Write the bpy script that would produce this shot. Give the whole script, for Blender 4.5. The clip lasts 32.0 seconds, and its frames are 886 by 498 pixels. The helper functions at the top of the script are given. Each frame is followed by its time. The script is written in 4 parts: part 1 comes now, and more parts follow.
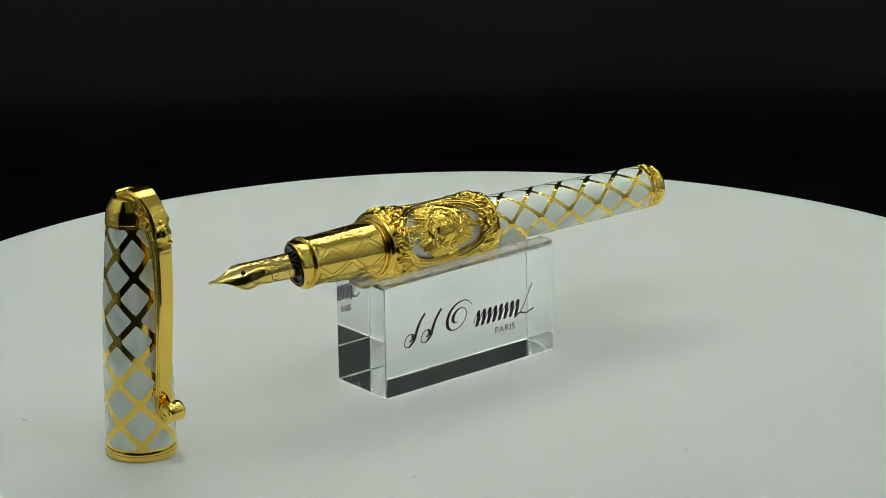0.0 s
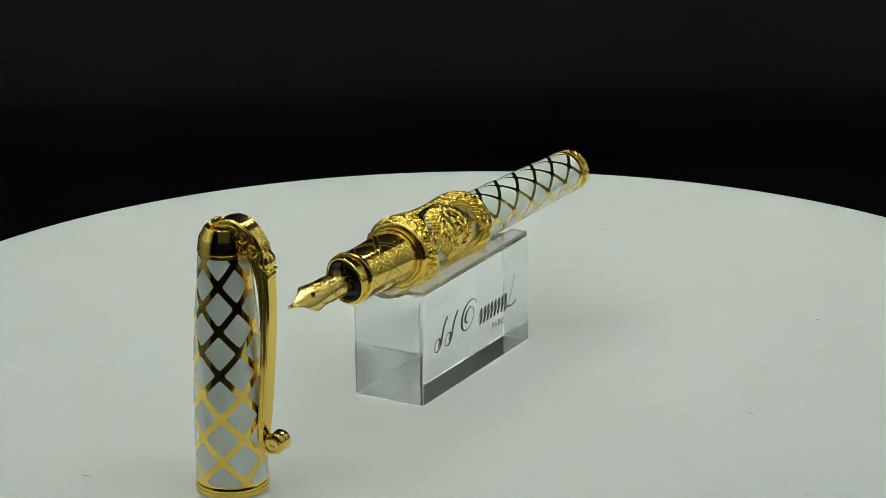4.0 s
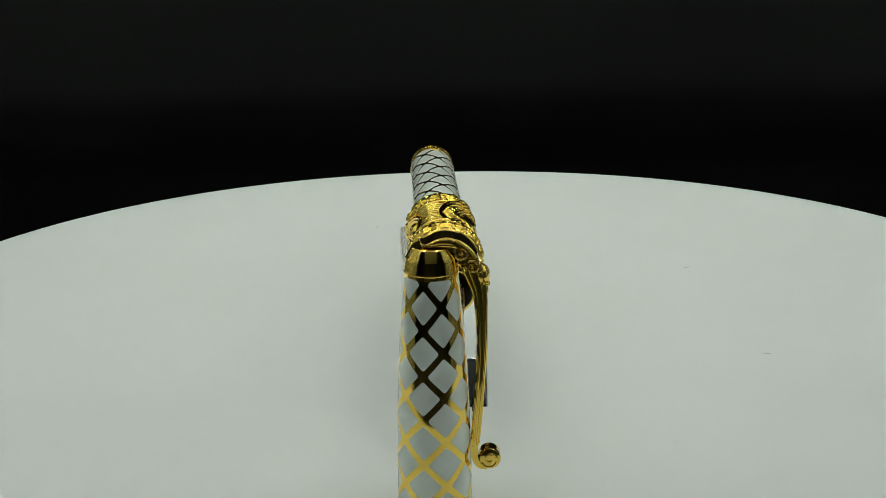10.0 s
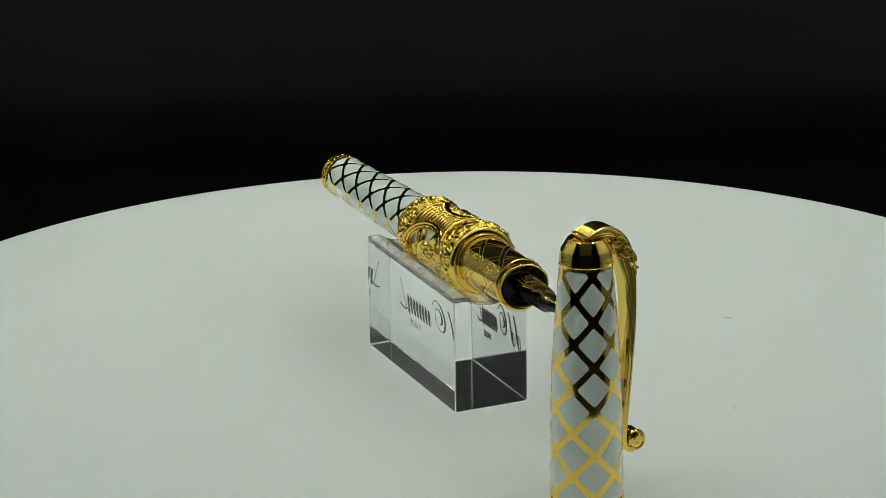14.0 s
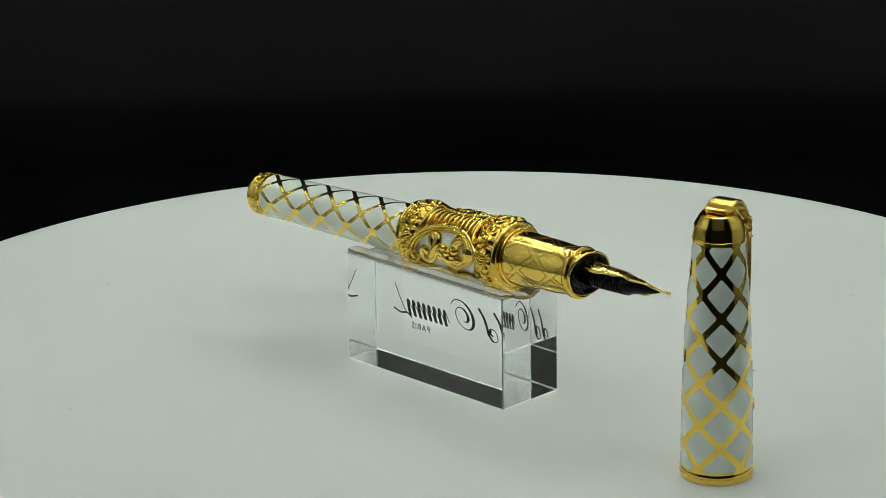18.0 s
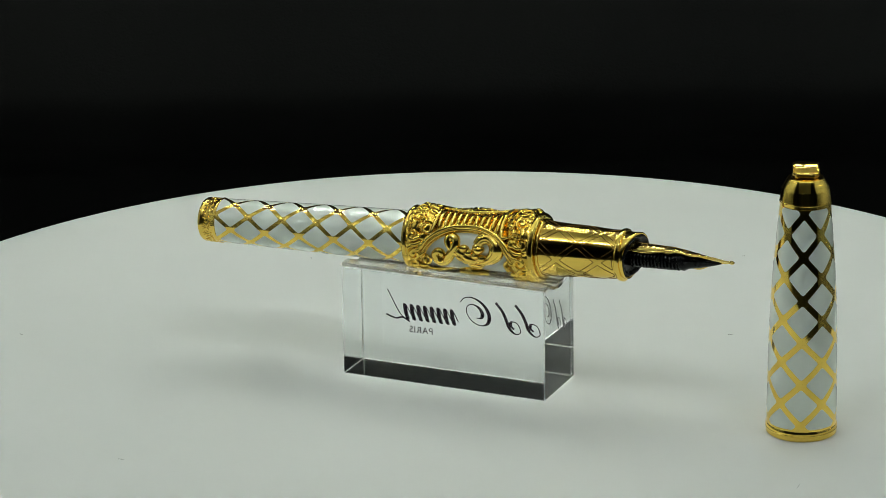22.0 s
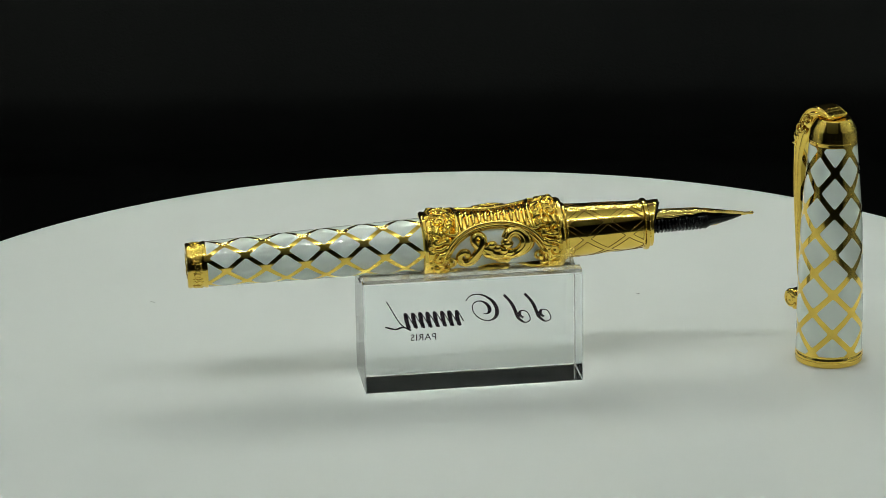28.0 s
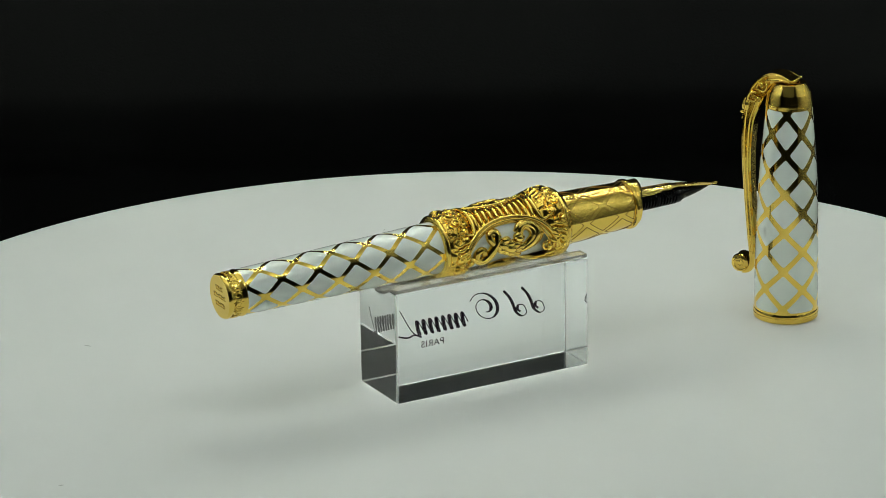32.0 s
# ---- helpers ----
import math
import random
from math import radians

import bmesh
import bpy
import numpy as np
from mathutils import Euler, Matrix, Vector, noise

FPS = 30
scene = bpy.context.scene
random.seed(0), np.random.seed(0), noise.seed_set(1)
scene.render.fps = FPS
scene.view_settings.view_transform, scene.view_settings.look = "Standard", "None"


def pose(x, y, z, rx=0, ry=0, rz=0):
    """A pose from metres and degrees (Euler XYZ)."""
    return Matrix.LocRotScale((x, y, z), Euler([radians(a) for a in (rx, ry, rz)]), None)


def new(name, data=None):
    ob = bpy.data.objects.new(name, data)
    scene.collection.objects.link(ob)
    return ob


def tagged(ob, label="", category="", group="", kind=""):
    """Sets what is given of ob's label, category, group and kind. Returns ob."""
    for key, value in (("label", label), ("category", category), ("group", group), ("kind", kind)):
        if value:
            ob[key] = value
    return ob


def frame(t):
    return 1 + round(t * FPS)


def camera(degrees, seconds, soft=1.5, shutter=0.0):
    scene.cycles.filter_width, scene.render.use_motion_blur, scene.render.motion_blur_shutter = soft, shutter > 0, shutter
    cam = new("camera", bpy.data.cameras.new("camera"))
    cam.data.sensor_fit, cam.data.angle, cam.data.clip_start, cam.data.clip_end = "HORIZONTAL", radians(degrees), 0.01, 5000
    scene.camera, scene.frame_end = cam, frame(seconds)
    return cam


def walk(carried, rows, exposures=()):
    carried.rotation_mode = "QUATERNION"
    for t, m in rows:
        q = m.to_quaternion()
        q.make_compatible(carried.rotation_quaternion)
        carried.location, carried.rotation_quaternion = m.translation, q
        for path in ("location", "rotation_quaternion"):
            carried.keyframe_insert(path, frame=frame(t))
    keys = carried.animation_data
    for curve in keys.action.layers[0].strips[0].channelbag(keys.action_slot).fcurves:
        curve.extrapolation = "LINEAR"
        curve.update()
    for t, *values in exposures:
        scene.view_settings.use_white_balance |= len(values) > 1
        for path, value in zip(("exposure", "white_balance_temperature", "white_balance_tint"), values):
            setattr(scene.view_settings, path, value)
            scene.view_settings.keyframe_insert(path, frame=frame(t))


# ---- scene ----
MM = 0.001

# ---------------------------------------------------------------- camera
cam = camera(15.168, 32.0, soft=0.85)
EYE = pose(0, -0.75097, 0.27891, 90 - 18.319, 0, 0.322) @ pose(0, 0, 0, 0, 0, -0.956)
walk(cam, [(0, EYE), (32, EYE)])

# the platter turns evenly: degrees at the start and degrees a second
TURN_0, TURN_RATE = 39.3, 5.31

# ---------------------------------------------------------------- light
world = bpy.data.worlds.new("world")
scene.world = world
world.use_nodes = True
world.node_tree.nodes["Background"].inputs[0].default_value = (0.9, 1.0, 0.97, 1)
world.node_tree.nodes["Background"].inputs[1].default_value = 0.0015
scene.view_settings.exposure = 0.0
LED_FRONT, LED_BACK = 150.0, 66.0
LED_FRONT_COLOUR, LED_BACK_COLOUR = (0.945, 1.0, 0.965), (0.944, 1.0, 0.90)


# ---------------------------------------------------------------- materials
def material(name):
    m = bpy.data.materials.new(name)
    m.use_nodes = True
    nt = m.node_tree
    return m, nt, nt.nodes["Principled BSDF"]


def link(nt, a, b):
    nt.links.new(a, b)


def noise_tex(nt, scale, detail=4.0, rough=0.55, coords="Object"):
    tc = nt.nodes.new("ShaderNodeTexCoord")
    n = nt.nodes.new("ShaderNodeTexNoise")
    n.inputs["Scale"].default_value = scale
    n.inputs["Detail"].default_value = detail
    n.inputs["Roughness"].default_value = rough
    link(nt, tc.outputs[coords], n.inputs["Vector"])
    return n


def ramp(nt, src, lo, hi, p0=0.3, p1=0.7):
    r = nt.nodes.new("ShaderNodeValToRGB")
    r.color_ramp.elements[0].position, r.color_ramp.elements[1].position = p0, p1
    r.color_ramp.elements[0].color, r.color_ramp.elements[1].color = lo, hi
    link(nt, src, r.inputs[0])
    return r


def grey(v):
    return (v, v, v, 1)


def bump(nt, b, src, strength, dist):
    bp = nt.nodes.new("ShaderNodeBump")
    bp.inputs["Strength"].default_value = strength
    bp.inputs["Distance"].default_value = dist
    link(nt, src, bp.inputs["Height"])
    link(nt, bp.outputs[0], b.inputs["Normal"])


def gold(name, rough, colour=(0.86, 0.60, 0.15), wear=0.06, grain=0.0, grain_scale=900):
    m, nt, b = material(name)
    b.inputs["Metallic"].default_value = 1
    c = [x for x in colour]
    n = noise_tex(nt, 160, 3)
    r = ramp(nt, n.outputs["Fac"], (c[0] * .93, c[1] * .91, c[2] * .84, 1), (c[0], c[1], c[2], 1))
    link(nt, r.outputs[0], b.inputs["Base Color"])
    n2 = noise_tex(nt, 420, 5)
    r2 = ramp(nt, n2.outputs["Fac"], grey(rough), grey(rough + wear))
    link(nt, r2.outputs[0], b.inputs["Roughness"])
    if grain:
        n3 = noise_tex(nt, grain_scale, 3)
        bump(nt, b, n3.outputs["Fac"], grain, 0.0003)
    return m


M_GOLD = gold("polished gold plate", 0.06, (0.92, 0.65, 0.14), wear=0.04)
M_GOLD_RELIEF = gold("cast gold relief", 0.13, (0.90, 0.62, 0.11), wear=0.07, grain=0.03, grain_scale=900)
M_GOLD_NIB = gold("pale gold nib", 0.10, (0.88, 0.67, 0.19), wear=0.06, grain=0.02, grain_scale=1500)
M_GOLD_LINE = gold("engraved gold line", 0.35, (0.20, 0.12, 0.03))


def enamel_material():
    m, nt, b = material("white enamel")
    n = noise_tex(nt, 90, 4)
    r = ramp(nt, n.outputs["Fac"], (0.79, 0.865, 0.80, 1), (0.835, 0.895, 0.84, 1))
    link(nt, r.outputs[0], b.inputs["Base Color"])
    n2 = noise_tex(nt, 500, 3)
    r2 = ramp(nt, n2.outputs["Fac"], grey(0.02), grey(0.05))
    link(nt, r2.outputs[0], b.inputs["Roughness"])
    b.inputs["IOR"].default_value = 1.52
    b.inputs["Coat Weight"].default_value = 0.6
    b.inputs["Coat Roughness"].default_value = 0.01
    return m


M_ENAMEL = enamel_material()


def black_plastic():
    m, nt, b = material("black ebonite")
    n = noise_tex(nt, 700, 3)
    r = ramp(nt, n.outputs["Fac"], (0.002, 0.002, 0.0025, 1), (0.005, 0.005, 0.006, 1))
    link(nt, r.outputs[0], b.inputs["Base Color"])
    r2 = ramp(nt, n.outputs["Fac"], grey(0.16), grey(0.30))
    link(nt, r2.outputs[0], b.inputs["Roughness"])
    b.inputs["Specular IOR Level"].default_value = 0.15
    return m


M_BLACK = black_plastic()


def glass_material(name, rough_lo, rough_hi, wave=0.0):
    m, nt, b = material(name)
    b.inputs["Base Color"].default_value = (0.962, 0.988, 0.996, 1)
    b.inputs["Transmission Weight"].default_value = 1
    b.inputs["IOR"].default_value = 1.49
    n = noise_tex(nt, 240, 4)
    r = ramp(nt, n.outputs["Fac"], grey(rough_lo), grey(rough_hi), 0.45, 0.75)
    link(nt, r.outputs[0], b.inputs["Roughness"])
    if wave:
        n2 = noise_tex(nt, 330, 2)
        bump(nt, b, n2.outputs["Fac"], wave, 0.0006)
    return m


M_GLASS = glass_material("clear acrylic", 0.0, 0.003)
M_GLASS_BASE = glass_material("handled acrylic underside", 0.0, 0.008, 0.06)
M_GLASS_EDGE = glass_material("frosted acrylic edge", 0.38, 0.55)


def ink_material():
    m, nt, b = material("dark violet ink")
    n = noise_tex(nt, 900, 3)
    r = ramp(nt, n.outputs["Fac"], (0.012, 0.003, 0.012, 1), (0.022, 0.006, 0.020, 1))
    link(nt, r.outputs[0], b.inputs["Base Color"])
    b.inputs["Roughness"].default_value = 0.6
    b.inputs["Specular IOR Level"].default_value = 0.1
    return m


M_INK = ink_material()


def pad_material():
    m, nt, b = material("beige silicone")
    n = noise_tex(nt, 300, 4)
    r = ramp(nt, n.outputs["Fac"], (0.90, 0.87, 0.80, 1), (0.95, 0.925, 0.86, 1))
    link(nt, r.outputs[0], b.inputs["Base Color"])
    b.inputs["Roughness"].default_value = 0.10
    b.inputs["Transmission Weight"].default_value = 0.88
    b.inputs["IOR"].default_value = 1.42
    return m


M_PAD = pad_material()


def platter_material():
    m, nt, b = material("satin white platter")
    n = noise_tex(nt, 11, 4)
    r = ramp(nt, n.outputs["Fac"], (0.74, 0.765, 0.745, 1), (0.78, 0.80, 0.78, 1))
    link(nt, r.outputs[0], b.inputs["Base Color"])
    n2 = noise_tex(nt, 60, 6)
    r2 = ramp(nt, n2.outputs["Fac"], grey(0.36), grey(0.46))
    link(nt, r2.outputs[0], b.inputs["Roughness"])
    n3 = noise_tex(nt, 1600, 3)
    bump(nt, b, n3.outputs["Fac"], 0.06, 0.0002)
    b.inputs["Specular IOR Level"].default_value = 0.4
    return m


M_PLATTER = platter_material()


def plain_material(name, lo, hi, rough, scale):
    m, nt, b = material(name)
    n = noise_tex(nt, scale, 4)
    r = ramp(nt, n.outputs["Fac"], (*lo, 1), (*hi, 1))
    link(nt, r.outputs[0], b.inputs["Base Color"])
    b.inputs["Roughness"].default_value = rough
    return m


M_RIM = plain_material("cool white rim", (0.70, 0.755, 0.745), (0.75, 0.795, 0.785), 0.34, 40)
M_HOLE_SHADE = plain_material("near-black shade of a hole", (0.003, 0.003, 0.003), (0.006, 0.006, 0.006), 0.9, 500)
M_FLECK = plain_material("pale scuff", (0.55, 0.58, 0.58), (0.75, 0.78, 0.78), 0.8, 900)
M_LINT = plain_material("grey lint", (0.20, 0.20, 0.19), (0.35, 0.35, 0.33), 0.9, 900)


def cloth_material(name, v):
    m, nt, b = material(name)
    n = noise_tex(nt, 9, 5)
    r = ramp(nt, n.outputs["Fac"], (v * .7, v * .74, v * .76, 1), (v * 1.1, v * 1.15, v * 1.1, 1))
    link(nt, r.outputs[0], b.inputs["Base Color"])
    b.inputs["Roughness"].default_value = 0.95
    b.inputs["Specular IOR Level"].default_value = 0.1
    n2 = noise_tex(nt, 1200, 2)
    bump(nt, b, n2.outputs["Fac"], 0.3, 0.0006)
    return m


def silver_material():
    m, nt, b = material("silvery lining")
    n = noise_tex(nt, 14, 5)
    r = ramp(nt, n.outputs["Fac"], (0.66, 0.69, 0.67, 1), (0.80, 0.83, 0.80, 1))
    link(nt, r.outputs[0], b.inputs["Base Color"])
    b.inputs["Metallic"].default_value = 0.85
    b.inputs["Roughness"].default_value = 0.27
    n2 = noise_tex(nt, 75, 5)
    bump(nt, b, n2.outputs["Fac"], 1.0, 0.008)
    return m


M_SILVER = silver_material()
# top lining made matt white to lighten what the gold reflects
M_TOP_BOUNCE = plain_material("matt white bounce lining", (0.78, 0.81, 0.79), (0.83, 0.86, 0.84), 0.6, 30)
M_CLOTH = cloth_material("black velvet", 0.0056)
M_TENT = cloth_material("grey of unseen walls", 0.22)


def dark_metal():
    m, nt, b = material("dark aluminium")
    b.inputs["Metallic"].default_value = 0.6
    n = noise_tex(nt, 80, 4)
    r = ramp(nt, n.outputs["Fac"], grey(0.02), grey(0.03))
    link(nt, r.outputs[0], b.inputs["Base Color"])
    b.inputs["Roughness"].default_value = 0.6
    return m


M_DARK = dark_metal()


def led_material(name, colour, strength):
    m = bpy.data.materials.new(name)
    m.use_nodes = True
    nt = m.node_tree
    nt.nodes.remove(nt.nodes["Principled BSDF"])
    e = nt.nodes.new("ShaderNodeEmission")
    e.inputs[0].default_value = (*colour, 1)
    e.inputs[1].default_value = strength
    link(nt, e.outputs[0], nt.nodes["Material Output"].inputs[0])
    return m


M_LED_FRONT = led_material("front lamp glow", LED_FRONT_COLOUR, LED_FRONT)
M_LED_BACK = led_material("back lamp glow", LED_BACK_COLOUR, LED_BACK)


# ---------------------------------------------------------------- mesh helpers
def thing(name, label, category, group="", kind=""):
    return tagged(new(name), label, category, group, kind)


def mesh_of(name, bm, mat, smooth=True):
    me = bpy.data.meshes.new(name)
    bmesh.ops.recalc_face_normals(bm, faces=bm.faces[:])
    bm.to_mesh(me)
    bm.free()
    me.materials.append(mat)
    if smooth:
        for p in me.polygons:
            p.use_smooth = True
    return me


def part(name, bm, mat, parent, label="", smooth=True):
    ob = new(name, mesh_of(name, bm, mat, smooth))
    ob.parent = parent
    if label:
        ob["label"] = label
    return ob


def mesh_part(name, verts, faces, mat, parent, label="", smooth=True):
    me = bpy.data.meshes.new(name)
    me.from_pydata([tuple(v) for v in verts], [], faces)
    me.update()
    me.materials.append(mat)
    if smooth:
        for p in me.polygons:
            p.use_smooth = True
    ob = new(name, me)
    ob.parent = parent
    if label:
        ob["label"] = label
    return ob


def lathe(profile, n=96, axis="z", split=35):
    """A turned body from (station, radius) pairs; rings where it bends by more than split degrees stay sharp."""
    bm = bmesh.new()

    def ring(h, r):
        if r < 1e-7:
            return [bm.verts.new((0, 0, h) if axis == "z" else (h, 0, 0))]
        vs = []
        for i in range(n):
            a = 2 * math.pi * i / n
            c, s = r * math.cos(a), r * math.sin(a)
            vs.append(bm.verts.new((c, s, h) if axis == "z" else (h, s, c)))
        return vs
    rings = [ring(*p) for p in profile]
    for ra, rb in zip(rings, rings[1:]):
        for i in range(n):
            j = (i + 1) % n
            if len(ra) == 1 and len(rb) == 1:
                continue
            if len(ra) == 1:
                bm.faces.new((ra[0], rb[i], rb[j]))
            elif len(rb) == 1:
                bm.faces.new((ra[i], ra[j], rb[0]))
            else:
                bm.faces.new((ra[i], ra[j], rb[j], rb[i]))
    for k in range(1, len(profile) - 1):
        p, a, b = profile[k - 1:k + 2]
        t0 = math.atan2(a[1] - p[1], a[0] - p[0])
        t1 = math.atan2(b[1] - a[1], b[0] - a[0])
        d = abs((t1 - t0 + math.pi) % (2 * math.pi) - math.pi)
        if math.degrees(d) > split and len(rings[k]) > 1:
            for i in range(n):
                e = bm.edges.get((rings[k][i], rings[k][(i + 1) % n]))
                if e:
                    e.smooth = False
    return bm


def tube(points, radii, n=10, closed=False):
    """A round bar along points with a radius at each."""
    bm = bmesh.new()
    pts = [Vector(p) for p in points]
    m = len(pts)
    rings = []
    up = None
    for i, p in enumerate(pts):
        a = pts[(i - 1) % m] if (closed or i > 0) else pts[0]
        b = pts[(i + 1) % m] if (closed or i < m - 1) else pts[-1]
        d = (b - a).normalized()
        if up is None:
            up = d.orthogonal().normalized()
        up = (up - d * up.dot(d))
        up = up.normalized() if up.length > 1e-9 else d.orthogonal().normalized()
        side = d.cross(up)
        r = radii[i] if hasattr(radii, "__len__") else radii
        rings.append([bm.verts.new(p + (up * math.cos(2 * math.pi * k / n) + side * math.sin(2 * math.pi * k / n)) * r) for k in range(n)])
    for i in range(m if closed else m - 1):
        ra, rb = rings[i], rings[(i + 1) % m]
        off = 0
        if closed and i == m - 1:
            off = min(range(n), key=lambda o: sum((ra[k].co - rb[(k + o) % n].co).length for k in range(0, n, 3)))
        for k in range(n):
            bm.faces.new((ra[k], ra[(k + 1) % n], rb[(k + 1 + off) % n], rb[(k + off) % n]))
    if not closed:
        bm.faces.new(rings[0][::-1])
        bm.faces.new(rings[-1])
    return bm


def smooth_path(pts, n):
    """A Catmull-Rom curve through pts with n points."""
    pts = [np.array(p, float) for p in pts]
    ext = [2 * pts[0] - pts[1]] + pts + [2 * pts[-1] - pts[-2]]
    out = []
    segs = len(pts) - 1
    for k in range(n):
        u = k / (n - 1) * segs
        i = min(int(u), segs - 1)
        t = u - i
        p0, p1, p2, p3 = ext[i:i + 4]
        out.append(0.5 * ((2 * p1) + (p2 - p0) * t + (2 * p0 - 5 * p1 + 4 * p2 - p3) * t * t + (3 * p1 - p0 - 3 * p2 + p3) * t ** 3))
    return out


def box(bm, x0, x1, y0, y1, z0, z1):
    v = [bm.verts.new(p) for p in ((x0, y0, z0), (x1, y0, z0), (x1, y1, z0), (x0, y1, z0), (x0, y0, z1), (x1, y0, z1), (x1, y1, z1), (x0, y1, z1))]
    for f in ((0, 3, 2, 1), (4, 5, 6, 7), (0, 1, 5, 4), (1, 2, 6, 5), (2, 3, 7, 6), (3, 0, 4, 7)):
        bm.faces.new([v[i] for i in f])
    return bm


def bevel_all(bm, width, segments=2):
    bmesh.ops.bevel(bm, geom=bm.edges[:], offset=width, segments=segments, affect="EDGES", profile=0.5)
    return bm


def interp(table, x):
    return float(np.interp(x, [a for a, _ in table], [b for _, b in table]))


# lozenges on a turned body: (station, angle) cells with rounded corners
def lozenge_outline(hs, hw, gap, lo, hi, corner=0.65 * MM):
    """The rounded outline of a lozenge with half lengths hs along and hw across, drawn in by gap and cut at lo and hi along."""
    d = hs * hw / math.hypot(hs, hw)
    k = (d - gap) / d
    poly = [(hs * k, 0), (0, hw * k), (-hs * k, 0), (0, -hw * k)]
    for lim, sign in ((lo, 1), (hi, -1)):
        out = []
        for i, p in enumerate(poly):
            q = poly[(i + 1) % len(poly)]
            ip, iq = sign * (p[0] - lim) >= 0, sign * (q[0] - lim) >= 0
            if ip:
                out.append(p)
            if ip != iq:
                t = (lim - p[0]) / (q[0] - p[0])
                out.append((lim, p[1] + t * (q[1] - p[1])))
        poly = out
        if len(poly) < 3:
            return []
    area = abs(sum(poly[i][0] * poly[(i + 1) % len(poly)][1] - poly[(i + 1) % len(poly)][0] * poly[i][1] for i in range(len(poly)))) / 2
    if area < hs * hw * 0.12:
        return []
    # round the corners
    out = []
    for i, p in enumerate(poly):
        a, b = np.array(poly[i - 1]), np.array(poly[(i + 1) % len(poly)])
        p = np.array(p)
        la, lb = np.linalg.norm(a - p), np.linalg.norm(b - p)
        c = min(corner, la * 0.35, lb * 0.35)
        pa, pb = p + (a - p) / la * c, p + (b - p) / lb * c
        for t in (0.0, 0.33, 0.67, 1.0):
            out.append((1 - t) ** 2 * pa + 2 * t * (1 - t) * p + t * t * pb)
        nxt = b + (p - b) / lb * min(corner, lb * 0.35)
        for k in range(1, 7):
            out.append(pb + (nxt - pb) * (k / 7))
    return out


def lozenge_mesh(name, outline, s0, radius, hw0, mat, axis, proud=0.05 * MM):
    """A slightly raised enamel lozenge centred at station s0, following the turned body."""
    n = len(outline)
    c = sum(outline) / n
    verts, faces = [], []

    def put(p, lift):
        s = s0 + p[0]
        a = p[1] / hw0
        r = radius(s) + lift
        x, y = r * math.cos(a), r * math.sin(a)
        verts.append((x, y, s) if axis == "z" else (s, y, x))
    put(c, proud)
    levels = (0.16, 0.33, 0.5, 0.66, 0.83, 0.975, 1.0)
    for k, lift in [(k, proud) for k in levels[:-1]] + [(1.0, -0.03 * MM)]:
        for p in outline:
            put(c + (p - c) * k, lift)
    for i in range(n):
        j = (i + 1) % n
        faces.append((0, 1 + i, 1 + j))
        for k in range(len(levels) - 1):
            faces.append((1 + k * n + i, 1 + (k + 1) * n + i, 1 + (k + 1) * n + j, 1 + k * n + j))
    me = bpy.data.meshes.new(name)
    me.from_pydata(verts, [], faces)
    bm = bmesh.new()
    bm.from_mesh(me)
    bmesh.ops.recalc_face_normals(bm, faces=bm.faces[:])
    if sum(f.normal.dot(f.calc_center_median() * Vector((1, 1, 0) if axis == "z" else (0, 1, 1))) for f in bm.faces) < 0:
        bmesh.ops.reverse_faces(bm, faces=bm.faces[:])
    bm.verts.ensure_lookup_table()
    for i in range(n):
        e = bm.edges.get((bm.verts[1 + 5 * n + i], bm.verts[1 + 5 * n + (i + 1) % n]))
        if e:
            e.smooth = False
    bm.to_mesh(me)
    bm.free()
    me.materials.append(mat)
    for p in me.polygons:
        p.use_smooth = True
    return me


def lozenges(parent, radius, rows, pitch, count, lo, hi, gap, mat, axis, phase=0.0):
    """Rows of enamel lozenges, every second one turned by half a step; rows holds (station, half length, parity)."""
    step = 2 * math.pi / count
    for s0, hs, parity in rows:
        rm = radius(min(max(s0, lo), hi))
        hw = rm * step / 2
        out = lozenge_outline(hs, hw, gap, lo - s0, hi - s0)
        if not out:
            continue
        me = lozenge_mesh("enamel_lozenge", out, s0, radius, rm, mat, axis)
        for i in range(count):
            ob = new("enamel_lozenge", me)
            ob.parent = parent
            a = phase + (i + 0.5 * parity) * step
            ob.rotation_euler = (0, 0, a) if axis == "z" else (-a, 0, 0)


